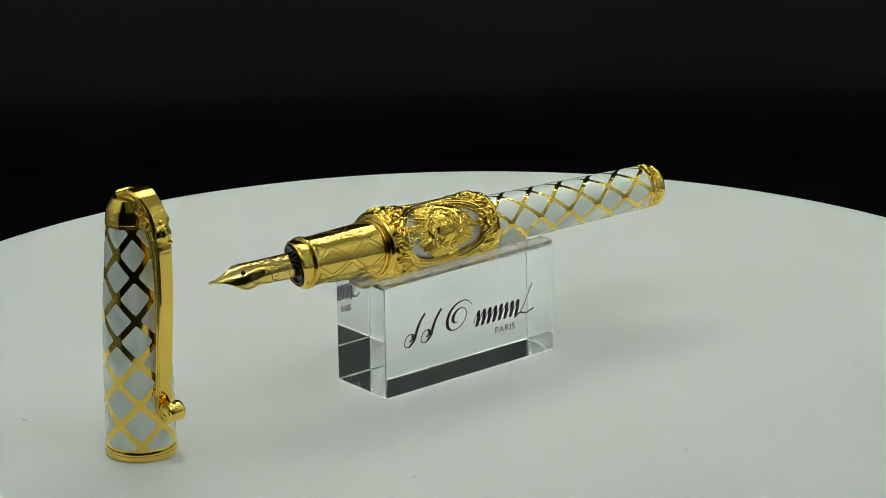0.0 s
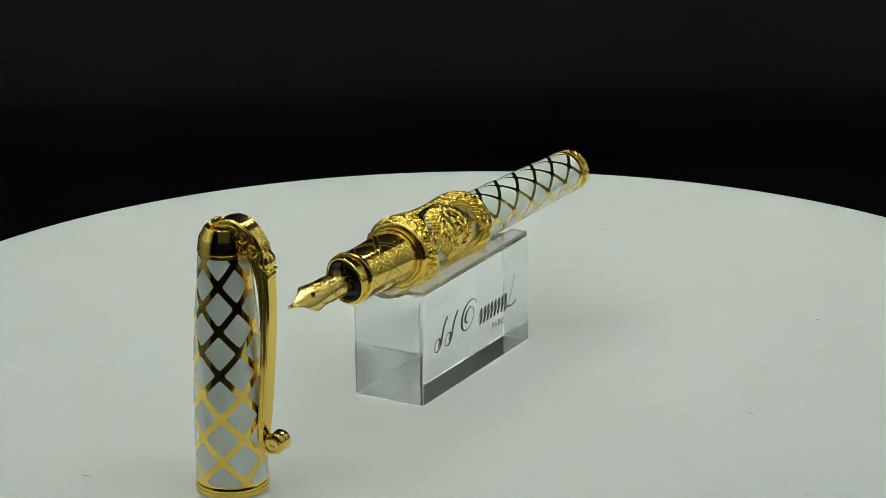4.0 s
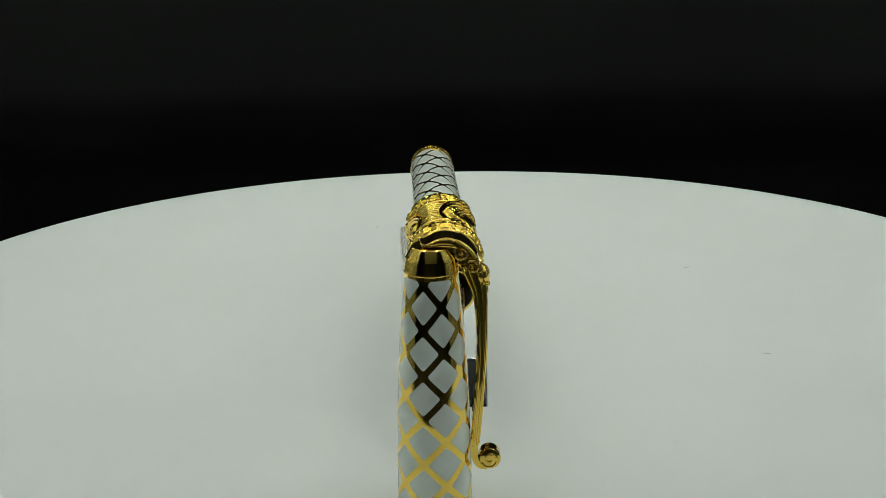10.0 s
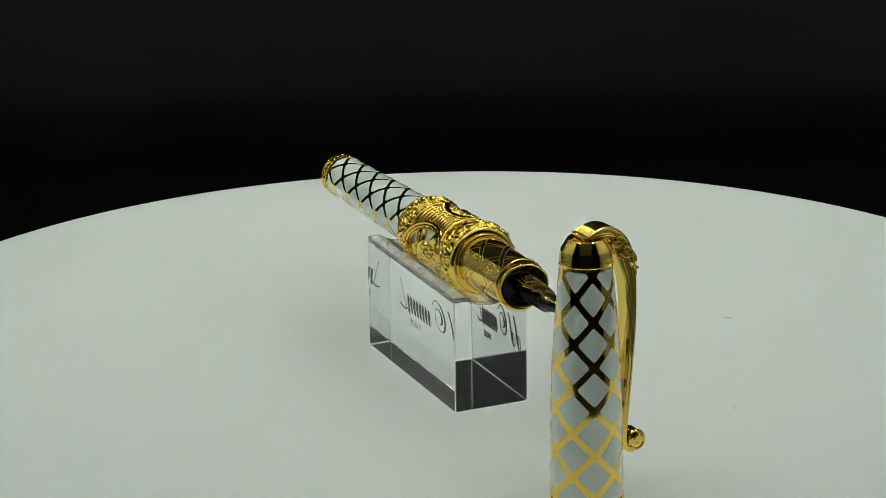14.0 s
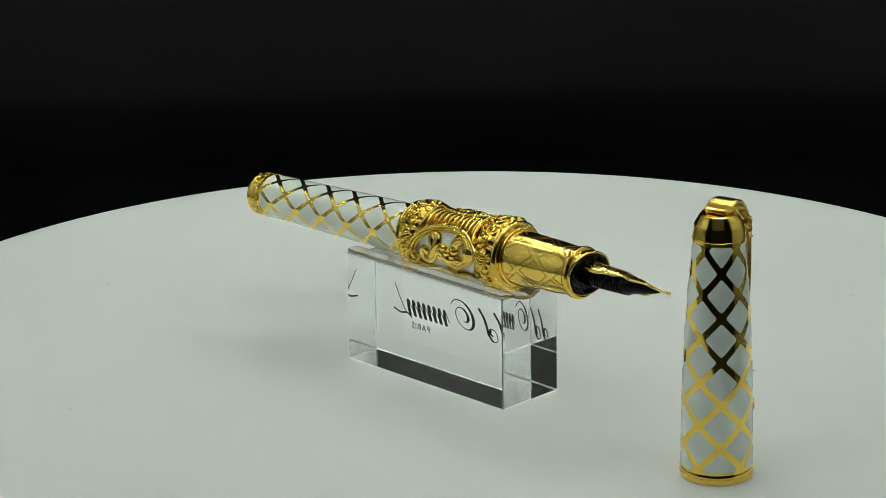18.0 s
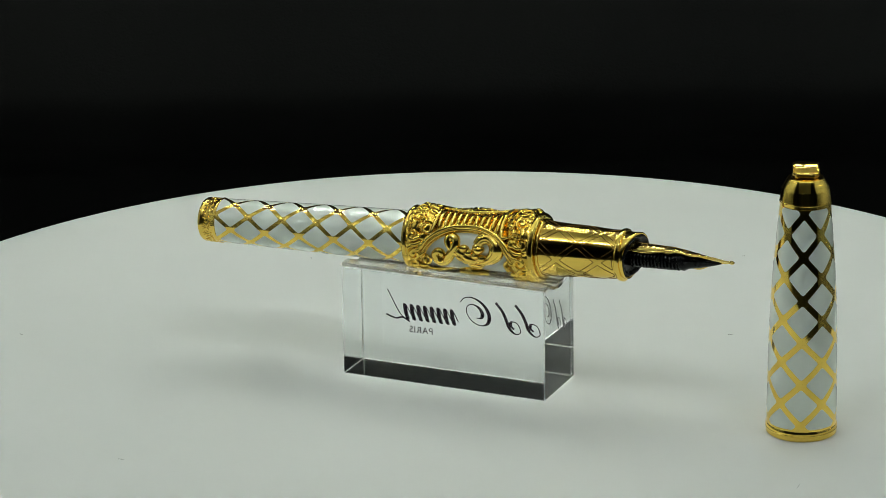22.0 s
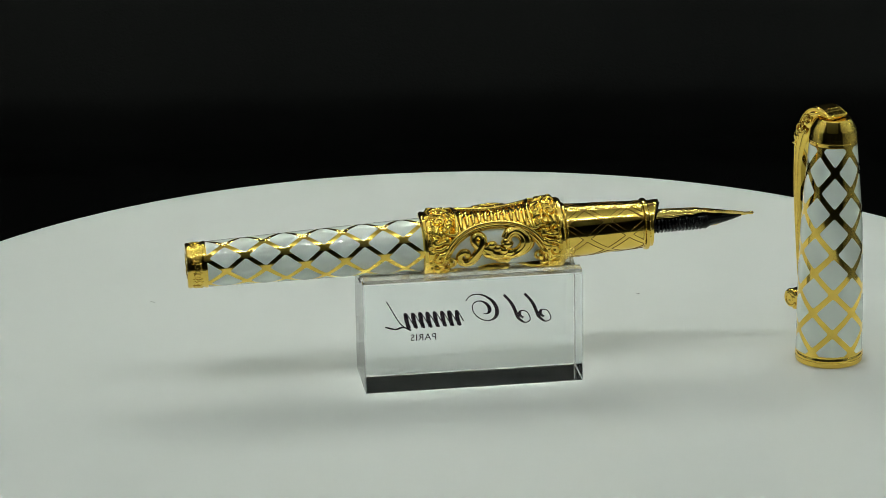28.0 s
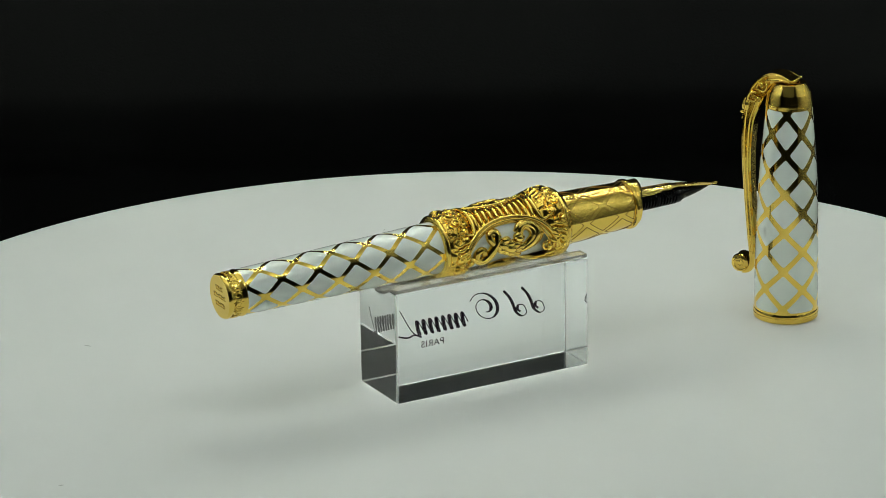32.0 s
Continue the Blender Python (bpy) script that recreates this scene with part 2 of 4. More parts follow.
# ---------------------------------------------------------------- the photo box and an unseen grey room added round it
def build_room():
    # room added out of view; its grey lifts the gold's darkest reflections
    slabs = (("floor", (-1.2, 1.2, -1.4, 1.2, -0.140, -0.130), "unseen grey floor added round the photo box"),
             ("wall_left", (-1.21, -1.2, -1.4, 1.2, -0.130, 1.2), "unseen grey wall added round the photo box"),
             ("wall_right", (1.2, 1.21, -1.4, 1.2, -0.130, 1.2), "unseen grey wall added round the photo box"),
             ("wall_back", (-1.2, 1.2, 1.2, 1.21, -0.130, 1.2), "unseen grey wall added round the photo box"),
             ("wall_front", (-1.2, 1.2, -1.41, -1.4, -0.130, 1.2), "unseen grey wall added round the photo box"),
             ("ceiling", (-1.2, 1.2, -1.4, 1.2, 1.2, 1.21), "unseen grey ceiling added over the photo box"))
    for name, b, label in slabs:
        tagged(part(name, box(bmesh.new(), *b), M_TENT, None, smooth=False), label, name.split("_")[0], kind="structure")
    photo = thing("photo_box", "open photo box with silvery lining", "photo box")
    photo.location = (0, 0, -0.130)
    # unseen floor panel and long top are added to bounce light into the gold
    for name, b in (("side_panel", (-BOX_X - 0.004, -BOX_X, SIDE_Y0, BOX_Y1, 0.0, BOX_Z + 0.13)), ("side_panel", (BOX_X, BOX_X + 0.004, SIDE_Y0, BOX_Y1, 0.0, BOX_Z + 0.13)),
                    ("top_panel", (-BOX_X, BOX_X, BOX_Y0, BOX_Y1, BOX_Z + 0.13, BOX_Z + 0.134)), ("back_panel", (-BOX_X, BOX_X, BOX_Y1, BOX_Y1 + 0.004, 0.0, BOX_Z + 0.13)), ("bottom_panel", (-BOX_X, BOX_X, BOX_Y0, 0.265, 0.0, 0.003))):
        part(name, bevel_all(box(bmesh.new(), *b), 0.001, 1), M_TOP_BOUNCE if name == "top_panel" else M_SILVER, photo, smooth=False)
    # a black sheet hangs behind the platter and rolls forward over a low edge
    prof = smooth_path([(BOX_Y1 - 0.006, BOX_Z - 0.01), (BOX_Y1 - 0.012, 0.15), (BOX_Y1 - 0.03, 0.060), (0.305, 0.033), (0.285, 0.013), (0.273, -0.002), (0.270, -0.012), (0.277, -0.024), (0.300, -0.050), (0.320, -0.129)], 70)
    verts, faces = [], []
    nx = 60
    rnd = random.Random(4)
    ph = [rnd.uniform(0, 6.28) for _ in range(4)]
    for y, z in prof:
        for i in range(nx + 1):
            x = (BOX_X - 0.004) * (2 * i / nx - 1)
            w = 0.002 * math.sin(9 * x + ph[0]) + 0.001 * math.sin(23 * x + ph[1] + 8 * z)
            verts.append((x, y + w, max(z + 0.4 * w, -0.1298)))
    for j in range(len(prof) - 1):
        for i in range(nx):
            a = j * (nx + 1) + i
            faces.append((a, a + 1, a + nx + 2, a + nx + 1))
    ob = mesh_part("backdrop", verts, faces, M_CLOTH, None)
    tagged(ob, "black sheet hanging behind the platter", "backdrop", kind="structure")
    # unseen sheet ends added along the sides, darkening what the block's end reflects
    for sg in (-1, 1):
        verts, faces = [], []
        for j in range(2):
            for i in range(31):
                y = 0.222 + (BOX_Y1 - 0.012 - 0.222) * i / 30
                verts.append((sg * (BOX_X - 0.007 + 0.002 * math.sin(55 * y)), y, (-0.129, BOX_Z - 0.012)[j]))
        for i in range(30):
            faces.append((i, i + 1, i + 32, i + 31))
        ob = mesh_part("backdrop", verts, faces, M_CLOTH, None)
        tagged(ob, "unseen black sheet's end added to darken the side", "backdrop", kind="structure")


BOX_X, BOX_Y0, BOX_Y1, BOX_Z = 0.26, -0.640, 0.36, 0.40
SIDE_Y0 = -0.22
build_room()


def build_lamp(y, z, tilt, mat, rows, label):
    bar = thing("light_bar", label, "lamp", "light bars over the platter")
    bar.location = (0, y, z)
    bar.rotation_euler = (radians(tilt), 0, 0)
    w = 0.012 + (rows - 1) * 0.030
    part("housing", bevel_all(box(bmesh.new(), -0.24, 0.24, -w, w, 0.0, 0.012), 0.001), M_DARK, bar, smooth=False)
    for x in (-0.2, 0.2):
        rod = part("rod", lathe([(0.012, 0.003), (BOX_Z - z, 0.003)], 12), M_DARK, bar)
        rod.location = (x, 0, 0)
        rod.rotation_euler = (radians(-tilt), 0, 0)
    me = mesh_of("diode", bevel_all(box(bmesh.new(), -0.0021, 0.0021, -0.0021, 0.0021, -0.0012, 0.0), 0.0003, 1), mat, False)
    for k in range(rows):
        for i in range(56):
            ob = new("diode", me)
            ob.parent = bar
            ob.location = (-0.231 + 0.0084 * i, (k - (rows - 1) / 2) * 0.060, 0)


build_lamp(-0.165, 0.375, 66, M_LED_FRONT, 1, "dark bar of cool white diodes over the platter's front")
# extra rows are added to this bar to brighten the platter's far half
build_lamp(0.235, 0.375, 0, M_LED_BACK, 4, "dark bar of greenish white diodes, widened to brighten the platter's back")


# ---------------------------------------------------------------- turntable
def build_turntable():
    base = thing("plinth", "black round plinth with the turntable motor under the platter", "plinth")
    base.location = (0, 0, -0.127)
    part("foot", lathe([(0, 0), (0, 0.10), (0.003, 0.104), (0.105, 0.104), (0.108, 0.10), (0.108, 0.0)], 96), M_DARK, base)
    part("spindle", lathe([(0.108, 0.02), (0.1212, 0.02), (0.1212, 0)], 48), M_DARK, base)
    table = thing("turntable_platter", "round satin white turntable platter, faintly scuffed", "turntable")
    R = 0.1631
    prof = [(-0.0055, 0.0), (-0.0055, R - 0.0015), (-0.0050, R - 0.0006), (-0.0040, R), (-0.0012, R), (-0.0005, R - 0.0003), (-0.0001, R - 0.0009), (0.0, R - 0.0016), (0.0, 0.0)]
    part("plate", lathe(prof[:1] + [(-0.0055, R - 0.003)] + [(0.0, R - 0.003), (0.0, 0.0)], 256, split=60), M_PLATTER, table, "flat white plate")
    part("rim", lathe([(-0.0055, R - 0.003)] + prof[1:8] + [(0.0, R - 0.003)], 256, split=60), M_RIM, table, "rounded cool white rim")
    # scuffs and lint on the plate
    rnd = random.Random(11)
    for x, y, L, a in ((0.004, -0.074, 2.6, 70), (-0.052, -0.046, 1.4, 20), (0.071, -0.062, 1.8, 130), (-0.098, 0.041, 2.2, 95), (0.048, 0.082, 1.5, 10), (-0.035, -0.105, 1.2, 50), (0.112, 0.018, 1.3, 160)):
        d = Vector((math.cos(radians(a)), math.sin(radians(a)), 0)) * L * MM / 2
        c = Vector((x, y, 0.00003))
        bend = Vector((-d.y, d.x, 0)) * rnd.uniform(-0.4, 0.4)
        part("lint", tube([c - d, c + bend, c + d], [0.03 * MM, 0.06 * MM, 0.03 * MM], 6), M_LINT, table, "tiny grey fibre")
    return table


platter = build_turntable()


# ---------------------------------------------------------------- clear stand
STAND = (-0.00097, 0.00459)


def build_stand():
    st = thing("display_stand", "clear acrylic block stand with a dark printed script mark", "stand")
    L, W, HB = 0.05207, 0.01843, 0.02712
    H = HB
    gy, gz, gr = 0.0005, 0.03445 - 0.0009, 0.0084
    half = math.sqrt(gr ** 2 - (gz - H) ** 2)
    c = 0.00022
    a0 = math.acos(half / gr)
    groove = []
    for k in range(25):
        a = -a0 - (math.pi - 2 * a0) * k / 24
        groove.append((gy + gr * math.cos(a), gz + gr * math.sin(a)))
    # outline with every corner cut by c; the ends are cut in the same way
    prof = [(-W / 2 + c, 0), (W / 2 - c, 0), (W / 2, c), (W / 2, H - c), (W / 2 - c, H)] + groove + [(-W / 2 + c, H), (-W / 2, H - c), (-W / 2, c)]
    bm = bmesh.new()

    def ring(x, k):
        out = []
        for y, z in prof:
            yy = math.copysign(max(abs(y) - k, 0), y) if abs(y) > W / 2 - 2 * c else y
            zz = z + k if z < 2 * c else (z - k if z > H - 2 * c else z)
            out.append(bm.verts.new((x, yy, zz)))
        return out
    rings = [ring(-L / 2, c), ring(-L / 2 + c, 0), ring(L / 2 - c, 0), ring(L / 2, c)]
    n = len(prof)
    for q, (ra, rb) in enumerate(zip(rings, rings[1:])):
        for i in range(n):
            f = bm.faces.new((ra[i], ra[(i + 1) % n], rb[(i + 1) % n], rb[i]))
            on_groove = 4 <= i <= 29
            if q != 1:
                f.material_index = 0 if on_groove else 1
            elif i in (1, 3, n - 3, n - 1):
                f.material_index = 1
            elif i == 0:
                f.material_index = 2
    bm.faces.new(rings[0])
    bm.faces.new(rings[-1])
    ob = part("block", bm, M_GLASS, st, smooth=False)
    ob.data.materials.append(M_GLASS_EDGE)
    ob.data.materials.append(M_GLASS_BASE)
    ob.visible_shadow = False
    # specks and short scratches on the underside
    rnd = random.Random(8)
    for k in range(16):
        x, y = rnd.uniform(-L / 2 + 0.001, L / 2 - 0.001), rnd.choice((-1, 1)) * (W / 2 - rnd.uniform(0.0004, 0.005))
        d = Vector((rnd.uniform(-1, 1), rnd.uniform(-0.4, 0.4), 0)) * rnd.uniform(0.15, 0.9) * MM
        p = Vector((x, y, 0.00004))
        part("scratch", tube([p - d, p, p + d], [0.008 * MM, 0.022 * MM, 0.008 * MM], 5), M_FLECK, st, "pale scratch")
    # a thin beige pad lies on the top and lines the groove
    T = 0.0009
    edge = [(W / 2 - c, HB)] + groove + [(-W / 2 + c, HB)]
    bm = bmesh.new()
    rows = [[bm.verts.new((x, y, z + dz)) for y, z in edge] for x, dz in ((-L / 2 + c, 0.00004), (L / 2 - c, 0.00004), (L / 2 - c, T), (-L / 2 + c, T))]
    m = len(edge)
    for k in range(4):
        a, b = rows[k], rows[(k + 1) % 4]
        for i in range(m - 1):
            bm.faces.new((a[i], a[i + 1], b[i + 1], b[i]))
    bm.faces.new([rows[k][0] for k in range(4)])
    bm.faces.new([rows[k][-1] for k in range(4)][::-1])
    pad = part("pad", bm, M_PAD, st, "thin translucent beige pad", smooth=False)
    pad.visible_shadow = False
    return st


stand = build_stand()


def build_print():
    """The printed mark: a plain slanting row of dark strokes, and the city's name below it."""
    W = 0.01843
    y = -W / 2 + 0.00006

    # plain flourishes of the mark's own size, slant and weight: thick where the line falls, hair-thin where it climbs
    lean, foot = 0.34, 11.4

    def slant(p):
        return np.array((p[0] + lean * (p[1] - foot), p[1]))

    def flourish(pts, thin, thick, n=90):
        line = [slant(p) for p in smooth_path(pts, n)]
        left, right = [], []
        for i, c in enumerate(line):
            d = line[min(i + 1, n - 1)] - line[max(i - 1, 0)]
            d = d / max(np.linalg.norm(d), 1e-9)
            k = max(0.0, -d[1]) ** 1.5
            w = (thin + (thick - thin) * k) / 2
            nrm = np.array((-d[1], d[0]))
            left.append(c + nrm * w)
            right.append(c - nrm * w)
        verts = [(p[0] * MM, y - dy, p[1] * MM) for dy in (0.0, 0.00003) for p in left + right]
        faces = []
        for i in range(n - 1):
            faces += [(i, i + 1, n + i + 1, n + i), (2 * n + i, 3 * n + i, 3 * n + i + 1, 2 * n + i + 1)]
            faces += [(i, 2 * n + i, 2 * n + i + 1, i + 1), (n + i, n + i + 1, 3 * n + i + 1, 3 * n + i)]
        mesh_part("ink_stroke", verts, faces, M_INK, stand, smooth=False)

    # two leaning teardrop curls, a wide spiral leaf, a run of equal waves and a long level tail
    for x in (-18.6, -13.6):
        flourish([(x + 2.2, 18.6), (x + 1.2, 16.6), (x + 0.9, 14.4), (x + 0.8, 12.6), (x - 0.4, 11.3), (x - 1.9, 12.0), (x - 1.8, 13.9), (x - 0.5, 14.3), (x + 0.2, 13.3), (x - 0.4, 12.5)], 0.24, 0.85)
    leaf = []
    for k in range(26):
        t = k / 25
        a, r = 0.6 + 10.6 * t, 1 - 0.72 * t
        leaf.append((-5.2 + 4.0 * r * math.cos(a), 15.3 + 4.1 * r * math.sin(a)))
    flourish(leaf, 0.24, 0.95, 150)
    waves = [(0.4, 12.6)]
    for k in range(8):
        waves += [(1.0 + 1.75 * k, 15.3), (1.6 + 1.75 * k, 13.4), (1.8 + 1.75 * k, 11.6)]
    flourish(waves + [(15.6, 13.0), (16.8, 18.6)], 0.24, 1.0, 260)
    flourish([(13.6, 11.0), (15.2, 11.9), (17.2, 11.5), (19.4, 12.2)], 0.4, 0.6, 30)
    cu = bpy.data.curves.new("city", "FONT")
    cu.body = "PARIS"
    cu.size = 2.35 * MM
    cu.space_character = 1.1
    cu.extrude = 0.00001
    tmp = bpy.data.objects.new("city", cu)
    me = bpy.data.meshes.new_from_object(tmp)
    bpy.data.objects.remove(tmp)
    me.materials.clear()
    me.materials.append(M_INK)
    ob = new("city_name", me)
    ob.parent = stand
    ob["label"] = "small dark capitals reading PARIS"
    ob.matrix_local = Matrix.Translation((7.4 * MM, y - 0.00002, 8.35 * MM)) @ pose(0, 0, 0, 90, 0, 0)


build_print()


# ---------------------------------------------------------------- fountain pen
ROLL = -67.0     # the nib's top and the sun face this way round the axis, degrees from up towards +y
FRONT, REAR = 47.0 * MM, 79.5 * MM
BARREL_R = [(80 * MM, 6.2 * MM), (100 * MM, 5.92 * MM), (120 * MM, 5.52 * MM), (131 * MM, 5.28 * MM)]


def at(s, deg, r):
    a = radians(deg)
    return Vector((s, r * math.sin(a), r * math.cos(a)))


def sleeve_r(s):
    u = (s - FRONT) / (REAR - FRONT)
    return interp([(0, 8.1), (0.12, 7.95), (0.3, 7.3), (0.5, 7.0), (0.75, 7.1), (0.9, 7.35), (1, 7.4)], u) * MM


MID = (FRONT + REAR) / 2
OVAL_A = 12.3 * MM
OPENINGS = ((ROLL, 66.0), (ROLL + 194, 80.0))   # the sun's and the scrolls': middle and half height, degrees


def build_pen():
    pen = thing("fountain_pen", "uncapped gold and white enamel fountain pen with a sun medallion sleeve", "pen")
    # barrel and its enamel lozenges
    rad = lambda s: interp(BARREL_R, s)
    prof = [(70 * MM, rad(80 * MM))] + [(s * MM, rad(s * MM)) for s in range(80, 132, 3)] + [(131.2 * MM, rad(131 * MM))]
    part("barrel", lathe(prof, 128, "x"), M_GOLD, pen, "gold barrel under the enamel lattice")
    pitch = 9.3 * MM
    rows = []
    for k in range(-2, 12):
        s0 = 84.5 * MM + pitch / 2 * k
        rows.append((s0, pitch / 2, k % 2))
    lozenges(pen, rad, rows, pitch, 5, 79.3 * MM, 130.9 * MM, 0.46 * MM, M_ENAMEL, "x", radians(59 + 36))
    # end cap with engraved scrolls
    end = part("end_cap", lathe([(130.6 * MM, 5.25 * MM), (130.7 * MM, 5.48 * MM), (131.1 * MM, 5.54 * MM), (131.5 * MM, 5.42 * MM), (131.7 * MM, 5.30 * MM), (134.3 * MM, 5.24 * MM), (134.5 * MM, 5.36 * MM), (135.0 * MM, 5.36 * MM), (135.4 * MM, 5.1 * MM), (135.4 * MM, 0)], 128, "x"), M_GOLD, pen)
    for i in range(14):
        a0 = i * 360 / 14
        sg = 1 if i % 2 else -1
        pts = []
        for k in range(28):
            t = k / 27
            rr = 1.15 * (1 - 0.8 * t)
            an = 8.4 * t + 0.6
            pts.append(at((133.0 + sg * rr * math.cos(an)) * MM, a0 + math.degrees(rr * MM * math.sin(an) / (5.3 * MM)), 5.27 * MM))
        part("scroll", tube(pts, [(0.2 - 0.003 * k) * MM for k in range(28)], 6), M_GOLD, end)
        for sg in (-1, 1):
            p = [at((133.0 + sg * 1.2 - sg * 0.8 * math.sin(math.pi * k / 8)) * MM, a0 + 12.9 + 4.5 * math.cos(math.pi * k / 8), 5.26 * MM) for k in range(9)]
            part("leaf", tube(p, [(0.08 + 0.14 * math.sin(math.pi * k / 8)) * MM for k in range(9)], 6), M_GOLD, end)
    # a stamped face: three rows of small marks
    marks = []
    for z0, count in ((2.0, 3), (0.1, 5), (-1.9, 4)):
        for k in range(count):
            y0 = (k - (count - 1) / 2) * 1.25
            marks += [(y0, z0 - 0.45, 0.75, 0.24), (y0 - 0.28, z0, 0.22, 1.1), (y0 + 0.25, z0 + 0.4 - 0.35 * (k % 2), 0.5, 0.24)]
    for y0, z0, w, h in marks:
        bm = bevel_all(box(bmesh.new(), 135.3 * MM, 135.50 * MM, (y0 - w / 2) * MM, (y0 + w / 2) * MM, (z0 - h / 2) * MM, (z0 + h / 2) * MM), 0.04 * MM, 1)
        part("stamp_mark", bm, M_GOLD_RELIEF, end)
    # grip section with engraved lozenge lines
    grip_r = [(26.5 * MM, 5.62 * MM), (47.8 * MM, 6.55 * MM)]
    gr = lambda s: interp(grip_r, s)
    grip = part("grip_section", lathe([(25.0 * MM, 5.45 * MM), (27.0 * MM, 5.62 * MM), (33 * MM, gr(33 * MM)), (40 * MM, gr(40 * MM)), (48 * MM, 6.55 * MM)], 128, "x"), M_GOLD, pen)
    step = 72.0
    gp = 10.2 * MM
    for k in range(-2, 3):
        s0 = 36.1 * MM + gp / 2 * k
        rm = gr(s0)
        out = lozenge_outline(gp / 2, rm * radians(36), 0.55 * MM, 27.5 * MM - s0, 46.4 * MM - s0, 0.15 * MM)
        if not out:
            continue
        for i in range(5):
            a = (-49 if k % 2 == 0 else -85) + step * i
            pts = [at(s0 + p[0], a + math.degrees(p[1] / rm), gr(s0 + p[0])) for p in out]
            part("engraved_line", tube(pts, 0.085 * MM, 5, closed=True), M_GOLD_LINE, grip)
    part("front_ring", lathe([(25.75 * MM, 5.5 * MM), (25.8 * MM, 5.9 * MM), (26.05 * MM, 6.15 * MM), (26.45 * MM, 6.2 * MM), (26.85 * MM, 6.1 * MM), (27.05 * MM, 5.85 * MM), (27.1 * MM, 5.55 * MM)], 128, "x"), M_GOLD, pen)
    # the mouth is cut on a slant, longest above the nib
    def slanted(bm):
        for v in bm.verts:
            k = max(0.0, min(1.0, (26.0 * MM - v.co.x) / (1.2 * MM)))
            v.co.x -= 0.345 * k * (v.co.z * 0.643 - v.co.y * 0.766)
        return bm
    part("lip", slanted(lathe([(25.9 * MM, 5.5 * MM), (24.7 * MM, 5.62 * MM), (24.4 * MM, 5.6 * MM), (24.15 * MM, 5.45 * MM), (24.05 * MM, 5.25 * MM), (24.1 * MM, 5.05 * MM), (24.4 * MM, 4.95 * MM), (24.75 * MM, 4.93 * MM)], 128, "x", split=70)), M_GOLD, pen)
    part("inner_collar", slanted(lathe([(24.75 * MM, 4.95 * MM), (23.75 * MM, 4.93 * MM), (23.6 * MM, 4.8 * MM), (23.6 * MM, 4.45 * MM), (23.9 * MM, 4.1 * MM), (24.1 * MM, 3.6 * MM), (24.2 * MM, 0)], 96, "x", split=70)), M_BLACK, pen, "black collar round the nib")
    build_nib(pen)
    build_sleeve(pen)
    return pen


NIB_ROLL = 46.0


def nib_half_width(s):
    return interp([(0, 0.3), (1.1, 0.4), (2.2, 0.62), (4.0, 1.25), (5.7, 2.1), (7.4, 3.05), (8.4, 3.55), (9.3, 3.8), (10.2, 3.85), (11.2, 3.7), (12.3, 3.5), (13.6, 3.8), (15, 4.3), (16.2, 4.1), (17.4, 4.3), (20, 4.7), (25.5, 4.7)], s / MM) * MM * interp([(3, 1.0), (8, 1.14)], s / MM)


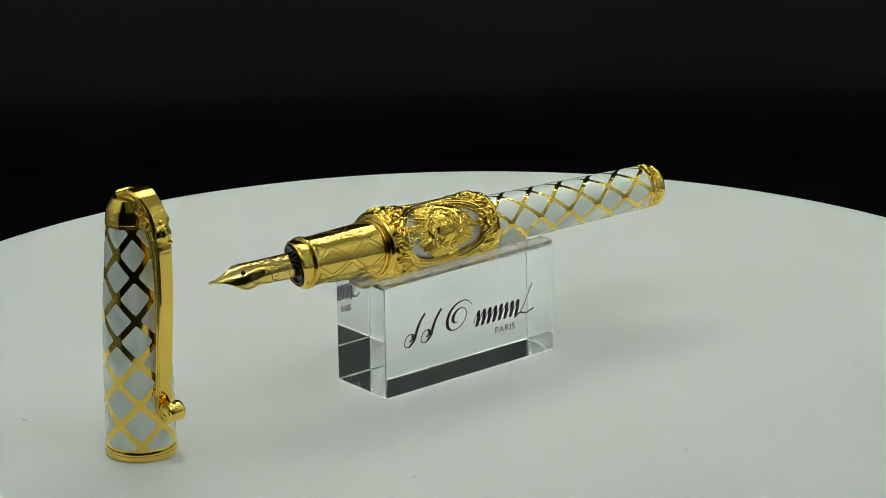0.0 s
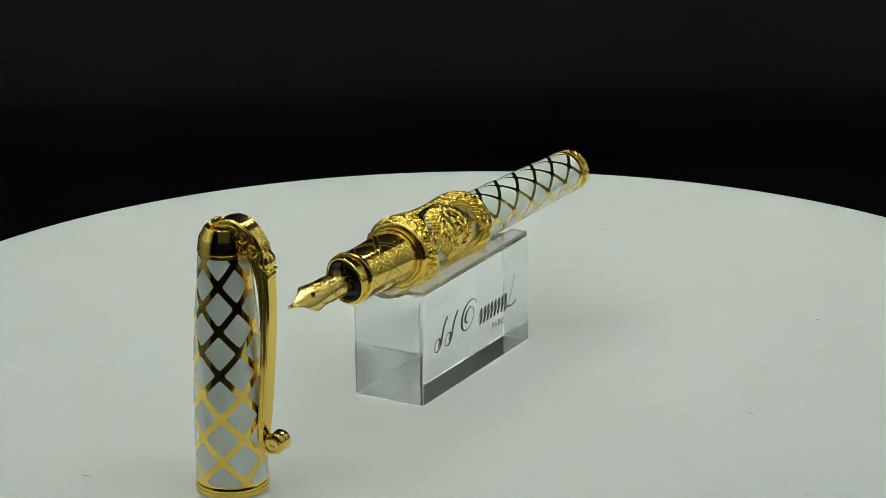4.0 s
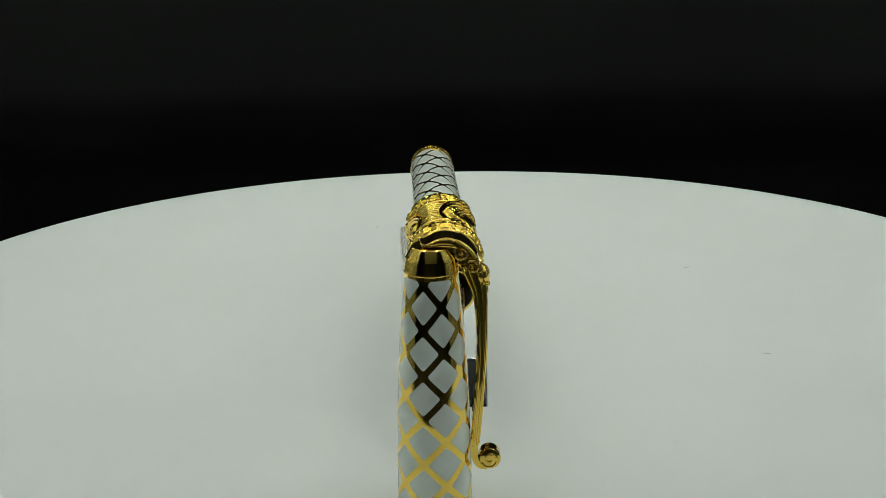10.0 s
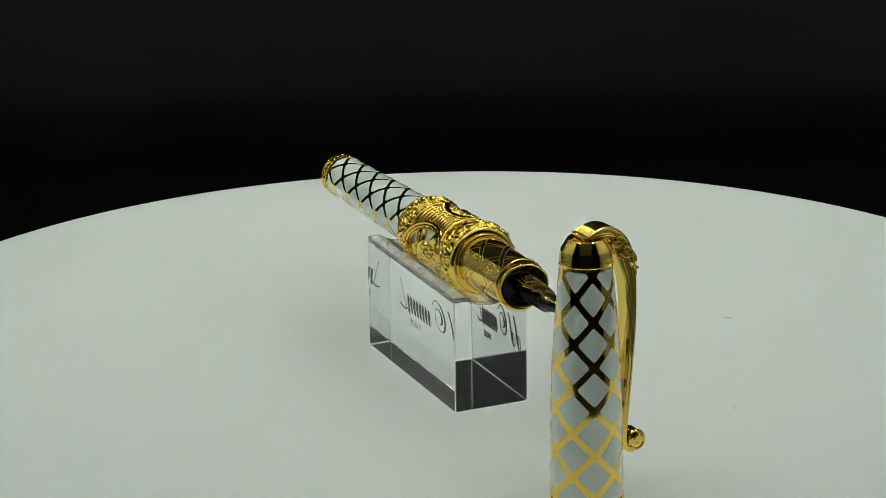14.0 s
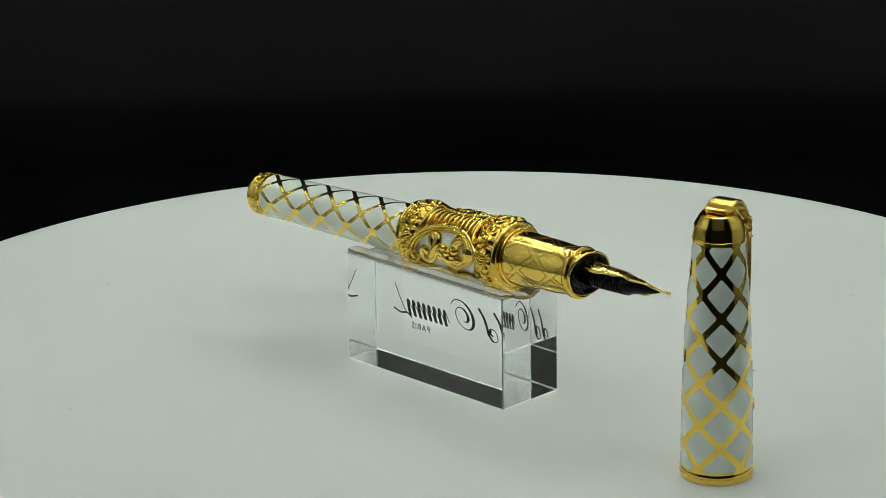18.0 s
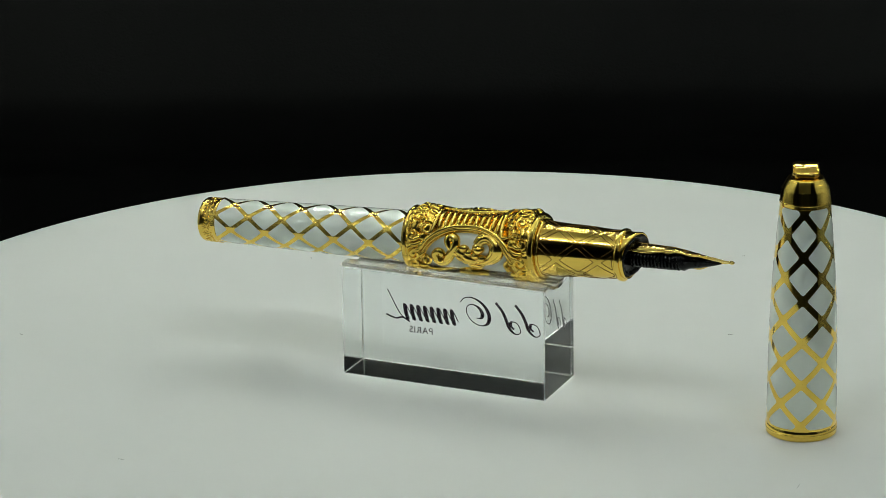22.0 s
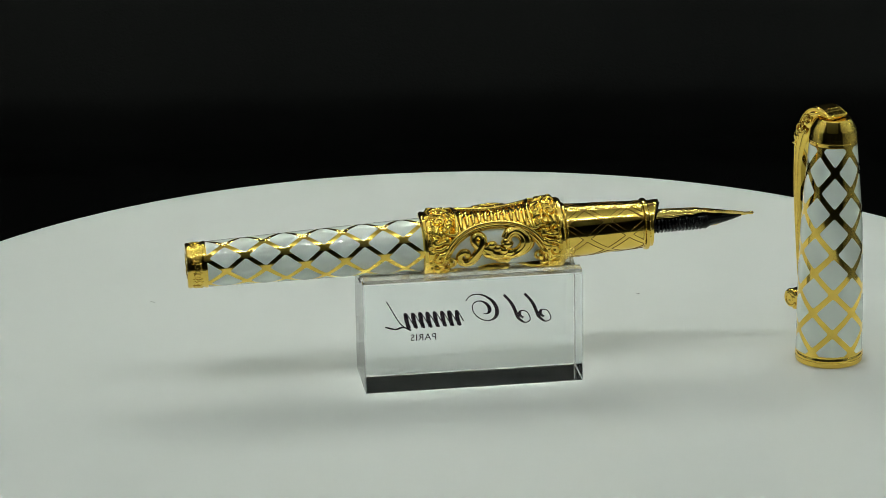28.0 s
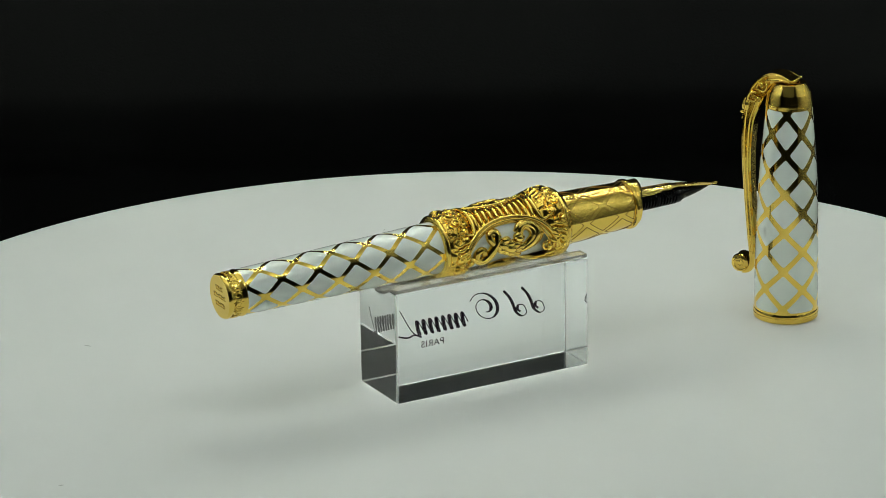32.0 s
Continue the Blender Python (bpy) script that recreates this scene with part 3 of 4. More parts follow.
def build_nib(pen):
    """A curved gold sheet with a breather hole and slit, over a finned black feed."""
    verts, faces = [], []
    ns, nw = 64, 25
    rc = 3.5 * MM
    hole_s, hole_r = 8.6 * MM, 0.62 * MM

    def surf(s, w, lift=0.0):
        # w: arc length across; the sheet bends round an axis below its ridge
        ridge = interp([(0, 0.5), (2, 0.5), (6, 1.1), (10, 1.9), (14, 2.7), (25.5, 3.3)], s / MM) * MM
        r = interp([(0, 1.6), (4, 3.2), (9, 3.9), (12, 3.3), (14, 3.05), (25.5, 3.0)], s / MM) * MM
        a = w / r
        y, z = (r + lift) * math.sin(a), ridge - r + (r + lift) * math.cos(a)
        q = Matrix.Rotation(radians(NIB_ROLL), 3, "X") @ Vector((0, y, z))
        return Vector((s, q.y, q.z))
    for lift in (0.0, -0.35 * MM):
        for i in range(ns + 1):
            s = 25.5 * MM * (i / ns) ** 1.15
            hw = nib_half_width(s)
            for j in range(nw):
                verts.append(surf(s, hw * (2 * j / (nw - 1) - 1), lift))
    lay = (ns + 1) * nw
    for L in range(2):
        for i in range(ns):
            for j in range(nw - 1):
                a = L * lay + i * nw + j
                f = (a, a + 1, a + nw + 1, a + nw)
                faces.append(f if L == 0 else f[::-1])
    for i in range(ns):
        for j in (0, nw - 1):
            a = i * nw + j
            f = (a, a + nw, a + nw + lay, a + lay)
            faces.append(f if j == 0 else f[::-1])
    for j in range(nw - 1):
        faces.append((j, j + 1, j + 1 + lay, j + lay))
    nib = mesh_part("nib", verts, faces, M_GOLD_NIB, pen, "engraved gold nib with a round breather hole")
    # hole and slit, their shade drawn as dark shapes on the uncut sheet, and tip
    ring = [surf(hole_s + hole_r * math.cos(a), hole_r * math.sin(a), 0.06 * MM) for a in np.linspace(0, 2 * math.pi, 24, endpoint=False)]
    bm = bmesh.new()
    bm.faces.new([bm.verts.new(p) for p in ring])
    part("breather_hole", bm, M_HOLE_SHADE, nib, "dark disc standing for the hole's shade", smooth=False)
    part("hole_rim", tube([surf(hole_s + 1.08 * hole_r * math.cos(a), 1.08 * hole_r * math.sin(a), 0.05 * MM) for a in np.linspace(0, 2 * math.pi, 24, endpoint=False)], 0.15 * MM, 6, closed=True), M_GOLD_NIB, nib)
    part("slit", tube([surf(s * MM, 0, 0.0) for s in np.linspace(0.6, 8.0, 20)], 0.035 * MM, 5), M_BLACK, nib, "thin dark line standing for the slit's shade")
    tip = bmesh.new()
    bmesh.ops.create_uvsphere(tip, u_segments=16, v_segments=10, radius=0.42 * MM)
    for v in tip.verts:
        v.co = Vector((v.co.x * 1.6, v.co.y, v.co.z)) + surf(0.35 * MM, 0, -0.2 * MM)
    part("tipping", tip, M_GOLD_NIB, nib)
    # engraved border and scrolls
    for sg in (-1, 1):
        part("engraved_line", tube([surf(s * MM, sg * (nib_half_width(s * MM) - 0.55 * MM), 0.0) for s in np.linspace(7.2, 23.5, 30)], 0.085 * MM, 5), M_GOLD_LINE, nib)
        # leafy scrolls on each wing: spirals with a chain of small arcs between them
        for q, (sc, wc, r0, tw) in enumerate(((11.4, 2.0, 1.4, 1), (14.4, 1.7, 1.1, -1), (16.6, 2.6, 1.3, 1), (19.2, 1.7, 1.1, -1), (21.4, 3.0, 1.2, 1))):
            pts = []
            for k in range(28):
                r = r0 * (1 - 0.8 * k / 27)
                pts.append(surf((sc + r * math.cos(0.8 + 0.3 * k * tw)) * MM, sg * (wc + r * math.sin(0.8 + 0.3 * k * tw)) * MM, 0.0))
            part("engraved_line", tube(pts, 0.085 * MM, 5), M_GOLD_LINE, nib)
        for q in range(14):
            sc, wc = 10.4 + 0.95 * q, 0.9 + 0.5 * (q % 2)
            part("engraved_line", tube([surf((sc + 0.42 * math.cos(a)) * MM, sg * (wc + 0.42 * math.sin(a)) * MM, 0.0) for a in np.linspace(0.2, 3.4, 9)], 0.075 * MM, 5), M_GOLD_LINE, nib)
        part("engraved_line", tube([surf(s * MM, sg * 0.5 * MM * math.sin((s - 10.5) * 0.6), 0.0) for s in np.linspace(9.6, 23.5, 40)], 0.08 * MM, 5), M_GOLD_LINE, nib)
    # feed
    rot = Matrix.Rotation(radians(NIB_ROLL), 3, "X")

    def feed_ring(bm, s, w, top, bot, n=20):
        vs = []
        for k in range(n):
            a = 2 * math.pi * k / n
            y = w * math.sin(a)
            z = (top + bot) / 2 + (top - bot) / 2 * math.cos(a)
            q = rot @ Vector((0, y, z))
            vs.append(bm.verts.new((s, q.y, q.z)))
        return vs
    bm = bmesh.new()
    prev = None
    n = 20
    for s, w, top, bot in ((2.8, 0.3, 0.05, -0.25), (5, 0.9, 0.3, -0.85), (7, 1.35, 0.6, -1.3), (9, 1.75, 0.9, -1.65), (10.6, 2.0, 1.2, -1.9), (11.6, 2.3, 1.3, -2.5), (12.6, 2.2, 1.3, -2.4), (14, 1.8, 1.5, -1.9), (25.6, 1.9, 2.0, -2.0)):
        r = feed_ring(bm, s * MM, w * MM, top * MM, bot * MM)
        if prev:
            for k in range(n):
                bm.faces.new((prev[k], prev[(k + 1) % n], r[(k + 1) % n], r[k]))
        else:
            bm.faces.new(r[::-1])
        prev = r
    bm.faces.new(prev)
    feed = part("feed", bm, M_BLACK, pen, "black finned feed under the nib")
    for i in range(14):
        s = (12.8 + 0.85 * i) * MM
        bm = bmesh.new()
        a = feed_ring(bm, s, 2.35 * MM, 1.2 * MM, -2.55 * MM, 28)
        b = feed_ring(bm, s + 0.36 * MM, 2.35 * MM, 1.2 * MM, -2.55 * MM, 28)
        for k in range(28):
            bm.faces.new((a[k], a[(k + 1) % 28], b[(k + 1) % 28], b[k]))
        bm.faces.new(a[::-1])
        bm.faces.new(b)
        part("fin", bm, M_BLACK, feed, smooth=False)


def oval(opening, k=1.0, n=72, lift=0.0):
    deg_c, half = OPENINGS[opening]
    pts = []
    for i in range(n):
        t = 2 * math.pi * i / n
        s = MID + OVAL_A * k * math.cos(t)
        pts.append(at(s, deg_c + half * k * math.sin(t), sleeve_r(s) + lift))
    return pts


VOLUTES = ((13.4, 78, 1.7, 1), (14.3, 44, 1.4, -1), (10.3, 84, 1.3, -1), (13.9, 12, 1.5, 1), (12.0, 62, 1.0, 1))


def relief(a, fold):
    """Cast volutes among radiating fluted leaves, 0 to 1: a in millimetres from the middle, fold in degrees from an opening's centre line."""
    b = radians(fold) * 7.4
    ang = math.atan2(b * 1.15, abs(a))
    rad = math.hypot(a, b)
    flute = abs(math.sin(15 * ang + 0.3 * rad + 0.6 * math.sin(0.9 * rad)))
    lobe = 0.5 + 0.5 * math.sin(2.0 * rad + 1.8 * math.sin(5 * ang))
    h = 0.05 + 0.70 * (1 - (1 - flute) ** 2) * (0.4 + 0.6 * lobe) + 0.2 * lobe
    for va, vf, vr, hand in VOLUTES:
        da, db = (abs(a) - va) * 0.85, b - radians(vf) * 7.4
        r = math.hypot(da + 0.15 * db, db)
        if r < vr:
            arm = abs(math.sin(math.pi * r / 1.15 - hand * 0.5 * math.atan2(db, da)))
            v = 0.22 + 0.75 * (1 - (1 - arm) ** 2)
            if r < 0.6:
                v = max(v, 0.95 - 0.4 * (r / 0.6) ** 2)
            k = min(1.0, (vr - r) * 2.2)
            h = h + (v - h) * k
    return h


def build_sleeve(pen):
    sl = new("sleeve", None)
    sl.parent = pen
    sl["label"] = "cast gold openwork sleeve over white enamel"
    part("enamel_ground", lathe([(48.4 * MM, 6.3 * MM), (50 * MM, 6.5 * MM), (76.8 * MM, 6.5 * MM), (78.3 * MM, 6.3 * MM)], 96, "x"), M_ENAMEL, sl, "white enamel cylinder behind the openwork")
    # shell with two oval openings
    ns, na = 300, 640
    verts, idx, faces = [], {}, []
    s_step = (REAR - FRONT) / ns

    def inside(s, d):
        for c, half in OPENINGS:
            dd = (d - c + 180) % 360 - 180
            if ((s - MID) / OVAL_A) ** 2 + (dd / half) ** 2 < 1:
                return True
        return False
    for i in range(ns + 1):
        s = FRONT + s_step * i
        for j in range(na):
            d = 360 * j / na
            if inside(s, d):
                continue
            u = i / ns
            a, b = (s - MID) / MM, radians(d) * 7.2
            # periodic relief: fold the angle so that both halves match
            fold = abs((d - ROLL + 90) % 180 - 90)
            end = max(0.0, min(1.0, (abs(u - 0.5) - 0.255) * 12)) * max(0.0, min(1.0, min(u, 1 - u) * 22))
            h = relief(a * (1.0 if u < 0.5 else 1.04), fold) * 1.2 * end
            idx[i, j] = len(verts)
            verts.append(at(s, d, sleeve_r(s) + (h - 0.1) * MM))
    for i in range(ns):
        for j in range(na):
            k = [(i, j), (i, (j + 1) % na), (i + 1, (j + 1) % na), (i + 1, j)]
            if all(q in idx for q in k):
                faces.append(tuple(idx[q] for q in k))
    shell = mesh_part("shell", verts, faces, M_GOLD_RELIEF, sl)
    for c in (0, 1):
        part("oval_frame", tube(oval(c, 1.055, 96, 0.32 * MM), 0.52 * MM, 10, closed=True), M_GOLD, sl)
        part("oval_rail", tube(oval(c, 0.985, 96, 0.12 * MM), 0.40 * MM, 10, closed=True), M_GOLD, sl)
        part("oval_bead", tube(oval(c, 0.935, 96, -0.25 * MM), 0.26 * MM, 8, closed=True), M_GOLD, sl)
    # strings of beads along the sun's opening
    pearl = bmesh.new()
    bmesh.ops.create_icosphere(pearl, subdivisions=2, radius=0.27 * MM)
    pearl_me = mesh_of("pearl", pearl, M_GOLD)
    for p in oval(0, 1.125, 110, 0.30 * MM):
        if abs(p.x - MID) < 10.5 * MM:
            ob = new("pearl", pearl_me)
            ob.parent = sl
            ob.location = p
    # ribbed saddles between the openings: tall narrow arches with round heads
    for first in (True, False):
        for i in range(11):
            s = MID + (i - 5) * 1.5 * MM
            k = math.sqrt(max(0.0, 1 - ((s - MID) / (OVAL_A * 1.08)) ** 2))
            (c0, h0), (c1, h1) = OPENINGS
            lo, hi = (c0 + h0 * k, c1 - h1 * k) if first else (c1 + h1 * k, c0 + 360 - h0 * k)
            c, span = (lo + hi) / 2, max(3, (hi - lo) / 2 - 8)
            pts = [at(s, c + span * (k / 12 - 1), sleeve_r(s) + (0.10 + 0.30 * math.cos(math.pi * (k / 24 - 0.5))) * MM) for k in range(25)]
            part("rib", tube(pts, [(0.18 + 0.32 * math.cos(math.pi * (k / 24 - 0.5)) ** 0.4) * MM for k in range(25)], 8), M_GOLD, sl)
        # smooth bars close the ribs at both ends, curling outwards beside the frames
        (c0, h0), (c1, h1) = OPENINGS
        for sg in (-1, 1):
            k = math.sqrt(1 - (8.7 / 13.3) ** 2)
            lo, hi = (c0 + h0 * k, c1 - h1 * k) if first else (c1 + h1 * k, c0 + 360 - h0 * k)
            path = smooth_path([(11.4, lo + 9), (9.9, lo + 5), (8.9, lo + 9), (8.5, (lo + hi) / 2), (8.9, hi - 9), (9.9, hi - 5), (11.4, hi - 9)], 40)
            pts = [at(MID + sg * a * MM, d, sleeve_r(MID + sg * a * MM) + 0.55 * MM) for a, d in path]
            part("scroll_bar", tube(pts, [(0.25 + 0.27 * math.sin(math.pi * k / 39)) * MM for k in range(40)], 8), M_GOLD, sl)
    # end rings, beads and notched edges
    part("front_band", lathe([(46.4 * MM, 6.6 * MM), (46.3 * MM, 7.3 * MM), (46.5 * MM, 7.95 * MM), (47.0 * MM, 8.25 * MM), (47.6 * MM, 8.25 * MM), (48.0 * MM, 7.95 * MM)], 128, "x", split=80), M_GOLD, sl)
    part("inner_band", lathe([(45.6 * MM, 6.5 * MM), (45.6 * MM, 6.8 * MM), (46.0 * MM, 6.95 * MM), (46.4 * MM, 6.8 * MM), (46.4 * MM, 6.5 * MM)], 128, "x", split=80), M_GOLD, sl)
    part("rear_band", lathe([(78.7 * MM, 7.1 * MM), (79.0 * MM, 7.65 * MM), (79.6 * MM, 7.7 * MM), (80.0 * MM, 7.4 * MM), (80.1 * MM, 6.1 * MM)], 128, "x", split=80), M_GOLD, sl)
    bead = bmesh.new()
    bmesh.ops.create_icosphere(bead, subdivisions=2, radius=0.42 * MM)
    bead_me = mesh_of("bead", bead, M_GOLD)
    for i in range(44):
        ob = new("bead", bead_me)
        ob.parent = sl
        ob.location = at(78.2 * MM, i * 360 / 44, 7.4 * MM)
    notch = bevel_all(box(bmesh.new(), -0.9 * MM, 0.9 * MM, -0.28 * MM, 0.28 * MM, -0.3 * MM, 0.3 * MM), 0.15 * MM, 2)
    notch_me = mesh_of("tooth", notch, M_GOLD)
    for i in range(40):
        ob = new("tooth", notch_me)
        ob.parent = sl
        d = i * 9
        ob.matrix_local = Matrix.Translation(at(48.8 * MM, d, 8.0 * MM)) @ Matrix.Rotation(radians(-d), 4, "X")
    for i in range(52):
        ob = new("tooth", notch_me)
        ob.parent = sl
        d = i * 360 / 52
        ob.matrix_local = Matrix.Translation(at(77.1 * MM, d, 7.5 * MM)) @ Matrix.Rotation(radians(-d), 4, "X") @ Matrix.Diagonal((0.75, 0.8, 1.3, 1))
    # scroll ends and leaves at the corners of the openings
    for c in (ROLL + 90, ROLL + 270):
        for sg in (-1, 1):
            for front in (-1, 1):
                s_c = MID + front * 12.6 * MM
                d_c = c + sg * 20
                pts = []
                for k in range(30):
                    t = k / 29
                    r = 1.75 * (1 - 0.78 * t)
                    an = 8.2 * t
                    s = s_c + front * r * math.cos(an) * MM
                    pts.append(at(s, d_c + sg * math.degrees(r * MM * math.sin(an) / sleeve_r(s_c)), sleeve_r(s) + 0.35 * MM))
                part("scroll", tube(pts, [0.34 * MM - 0.006 * MM * k for k in range(30)], 8), M_GOLD, sl)
                for m in range(5):
                    dd = c + sg * (46 + 9 * m)
                    s1 = MID + front * (15.0 - 0.25 * m * m) * MM
                    s0 = MID + front * (11.6 - 0.3 * m) * MM
                    path = [at(s0 + (s1 - s0) * t, dd + 7 * math.sin(2.5 * t) * sg, sleeve_r(s0) + (0.25 + 0.45 * math.sin(math.pi * t)) * MM) for t in np.linspace(0, 1, 10)]
                    part("leaf", tube(path, [0.2 * MM + 0.38 * MM * math.sin(math.pi * t) for t in np.linspace(0.08, 1, 10)], 8), M_GOLD_RELIEF, sl)
    build_sun(sl)
    build_scrollwork(sl)


def build_sun(sl):
    """A radiant medallion: a smooth domed middle and ridged rays of two lengths."""
    sun = new("sun_medallion", None)
    sun.parent = sl
    sun["label"] = "gold radiant sun medallion"
    base = 7.3 * MM
    facing = ROLL + 7

    def spot(a, b, lift):
        return at(MID + a * MM, facing + math.degrees(b / 7.0), base + lift * MM)
    verts, faces = [], []
    for i in range(9):
        for j in range(288):
            t = 2 * math.pi * j / 288
            rr = (8.3 + 0.45 * math.sin(9 * t) + 0.3 * math.sin(23 * t + 1)) * i / 8
            flute = abs(math.sin(36 * t + 0.4 * math.sin(7 * t)))
            verts.append(spot(rr * math.cos(t), rr * math.sin(t) * 0.86, 0.30 - 0.5 * (i / 8) ** 2 + 0.45 * flute * min(1, i / 4)))
    for i in range(8):
        for j in range(288):
            k = (j + 1) % 288
            faces.append((i * 288 + j, (i + 1) * 288 + j, (i + 1) * 288 + k, i * 288 + k))
    mesh_part("disc", verts, faces, M_GOLD_RELIEF, sun)
    n = 72
    for i in range(n):
        t = 2 * math.pi * i / n
        L = (9.1 if i % 2 == 0 else 7.9) * (1 + 0.07 * math.sin(3 * i))
        pts, rad = [], []
        for k in range(9):
            u = 2.2 + (L - 2.2) * k / 8
            w = 1.0 if abs(math.sin(t)) < 0.5 else 0.93
            pts.append(spot(u * math.cos(t), u * math.sin(t) * 0.88 * w, 0.55 * (1 - k / 8) + 0.15 * math.sin(k * 0.9 + i)))
            rad.append((0.10 + 0.034 * u * (1.2 - 0.9 * (k / 8) ** 3)) * MM if k < 8 else 0.07 * MM)
        part("ray", tube(pts, rad, 7), M_GOLD, sun)
    verts, faces = [], []
    nr, nt = 24, 56
    for i in range(nr + 1):
        for j in range(nt):
            rr, t = 4.4 * i / nr, 2 * math.pi * j / nt
            a, b = rr * math.cos(t) * 1.08, rr * math.sin(t)
            k = rr / 4.4
            h = 0.75 * math.sqrt(max(0, 1 - (k / 0.8) ** 2)) if k < 0.8 else 0.0
            h += 0.45 * math.exp(-((k - 0.86) / 0.09) ** 2)
            if k < 0.85:
                h += 0.45 * math.exp(-(b / 0.55) ** 2 - (a / 1.7) ** 2) + 0.22 * math.exp(-((abs(b) - 1.7) / 0.8) ** 2 - ((a - 0.8) / 1.0) ** 2)
                h += 0.3 * math.exp(-((a - 1.9) / 0.35) ** 2 - (b / 2.0) ** 2) + 0.25 * math.exp(-((a + 2.2) / 0.5) ** 2 - (b / 1.2) ** 2)
            verts.append(spot(a, b, h + 0.25))
    for i in range(nr):
        for j in range(nt):
            k = (j + 1) % nt
            faces.append((i * nt + j, (i + 1) * nt + j, (i + 1) * nt + k, i * nt + k))
    mesh_part("dome", verts, faces, M_GOLD_RELIEF, sun, "softly lobed dome in a raised ring")
    for i in range(16):
        t = 2 * math.pi * i / 16 + 0.2
        pts = [spot((4.0 + 0.16 * k) * math.cos(t + 0.07 * k) * 1.05, (4.0 + 0.16 * k) * math.sin(t + 0.07 * k), 0.75 - 0.07 * k) for k in range(9)]
        part("flame", tube(pts, [(0.2 + 0.3 * math.sin(math.pi * (k + 1) / 10)) * MM for k in range(9)], 8), M_GOLD, sun)
    # a rod reaches the frame behind the rays
    p = [spot(11.6 * (k / 7 - 1), 0.9 - 1.8 * k / 14, -0.1) for k in range(15)]
    part("rod", tube(p, [(0.5 + 0.14 * math.sin(2.1 * k)) * MM for k in range(15)], 8), M_GOLD, sun)


def build_scrollwork(sl):
    """Interlaced gold scrolls in the second opening."""
    work = new("scrollwork", None)
    work.parent = sl
    work["label"] = "gold interlaced scrolls in the oval opening"

    def curve(name, pts, r0, r1, lift=6.75):
        p = smooth_path(pts, 40)
        path = [at(MID + a * MM, d, lift * MM + 0.15 * MM * math.sin(k * 0.35)) for k, (a, d) in enumerate(p)]
        part(name, tube(path, [2.1 * (r0 + (r1 - r0) * math.sin(math.pi * k / 39)) * MM for k in range(40)], 8), M_GOLD, work)
    curve("scroll", [(1.6, 108), (3.0, 96), (4.6, 82), (4.9, 71), (4.1, 65), (3.1, 68), (2.9, 78), (3.8, 94), (4.8, 108), (6.2, 120), (7.8, 120), (8.5, 107), (7.7, 97), (6.6, 98), (6.6, 107)], 0.36, 0.56)
    # the fluted leaf: strands side by side along one hook
    hook = [(-2.7, 78), (-3.4, 67), (-4.8, 62), (-6.4, 66), (-7.5, 77), (-7.5, 90), (-6.3, 102), (-4.8, 109), (-3.2, 113)]
    for k, (off, lift) in enumerate(((-1.0, 6.75), (0.0, 7.1), (1.0, 6.75))):
        pts = []
        for a, d in hook:
            da, dd = a + 4.2, radians(d - 88) * 7
            n = math.hypot(da, dd)
            g = 1 + off * (0.9 - 0.5 * abs(d - 84) / 30) / n
            pts.append((-4.2 + da * g, 88 + math.degrees(dd * g / 7)))
        curve("leaf", pts, 0.3, 0.55, lift)
    curve("scroll", [(-2.7, 78), (-2.3, 84), (-3.2, 87), (-3.9, 82)], 0.35, 0.5, 7.0)
    curve("branch", [(2.6, 90), (1.2, 97), (-0.2, 104), (-1.6, 110), (-3.4, 112)], 0.4, 0.7)
    for i, (a, d) in enumerate(((1.9, 94), (0.6, 101), (-0.9, 107), (-2.4, 111))):
        g = 1 - 0.12 * (i % 2)
        curve("leaflet", [(a + 0.5, d), (a - 0.4, d - 6 * g), (a - 1.5, d - 9 * g), (a - 2.1, d - 5)], 0.22, 0.46, 6.95)
        curve("leaflet", [(a + 0.5, d), (a + 0.5, d + 7 * g), (a - 0.5, d + 12 * g), (a - 1.3, d + 11)], 0.22, 0.46, 6.85)
    curve("scroll", [(3.5, 158), (0, 150), (-3.5, 158)], 0.4, 0.7)
    # the frame's feet curl inwards
    for sg in (-1, 1):
        pts = []
        for k in range(30):
            r = 1.5 * (1 - 0.78 * k / 29)
            an = 2.4 - 0.27 * k
            pts.append((sg * (10.6 - r * math.cos(an)), 112 + math.degrees(r * math.sin(an) / 7.2)))
        path = [at(MID + a * MM, d, 7.45 * MM) for a, d in pts]
        part("foot_scroll", tube(path, [(0.42 - 0.006 * k) * MM for k in range(30)], 8), M_GOLD, work)


pen = build_pen()
PEN_AT = pose(-0.06979, 0.00451, 0.03630, 0, 2.02, -0.02)


# ---------------------------------------------------------------- cap
CAP_R = [(0, 8.1), (2.3, 8.1), (2.31, 7.95), (13.3, 7.87), (24, 7.65), (33.8, 7.3), (40.7, 6.85), (47.5, 6.25), (54.5, 5.66)]


def cap_r(z):
    return interp([(a * MM, b * MM) for a, b in CAP_R[2:]], z)


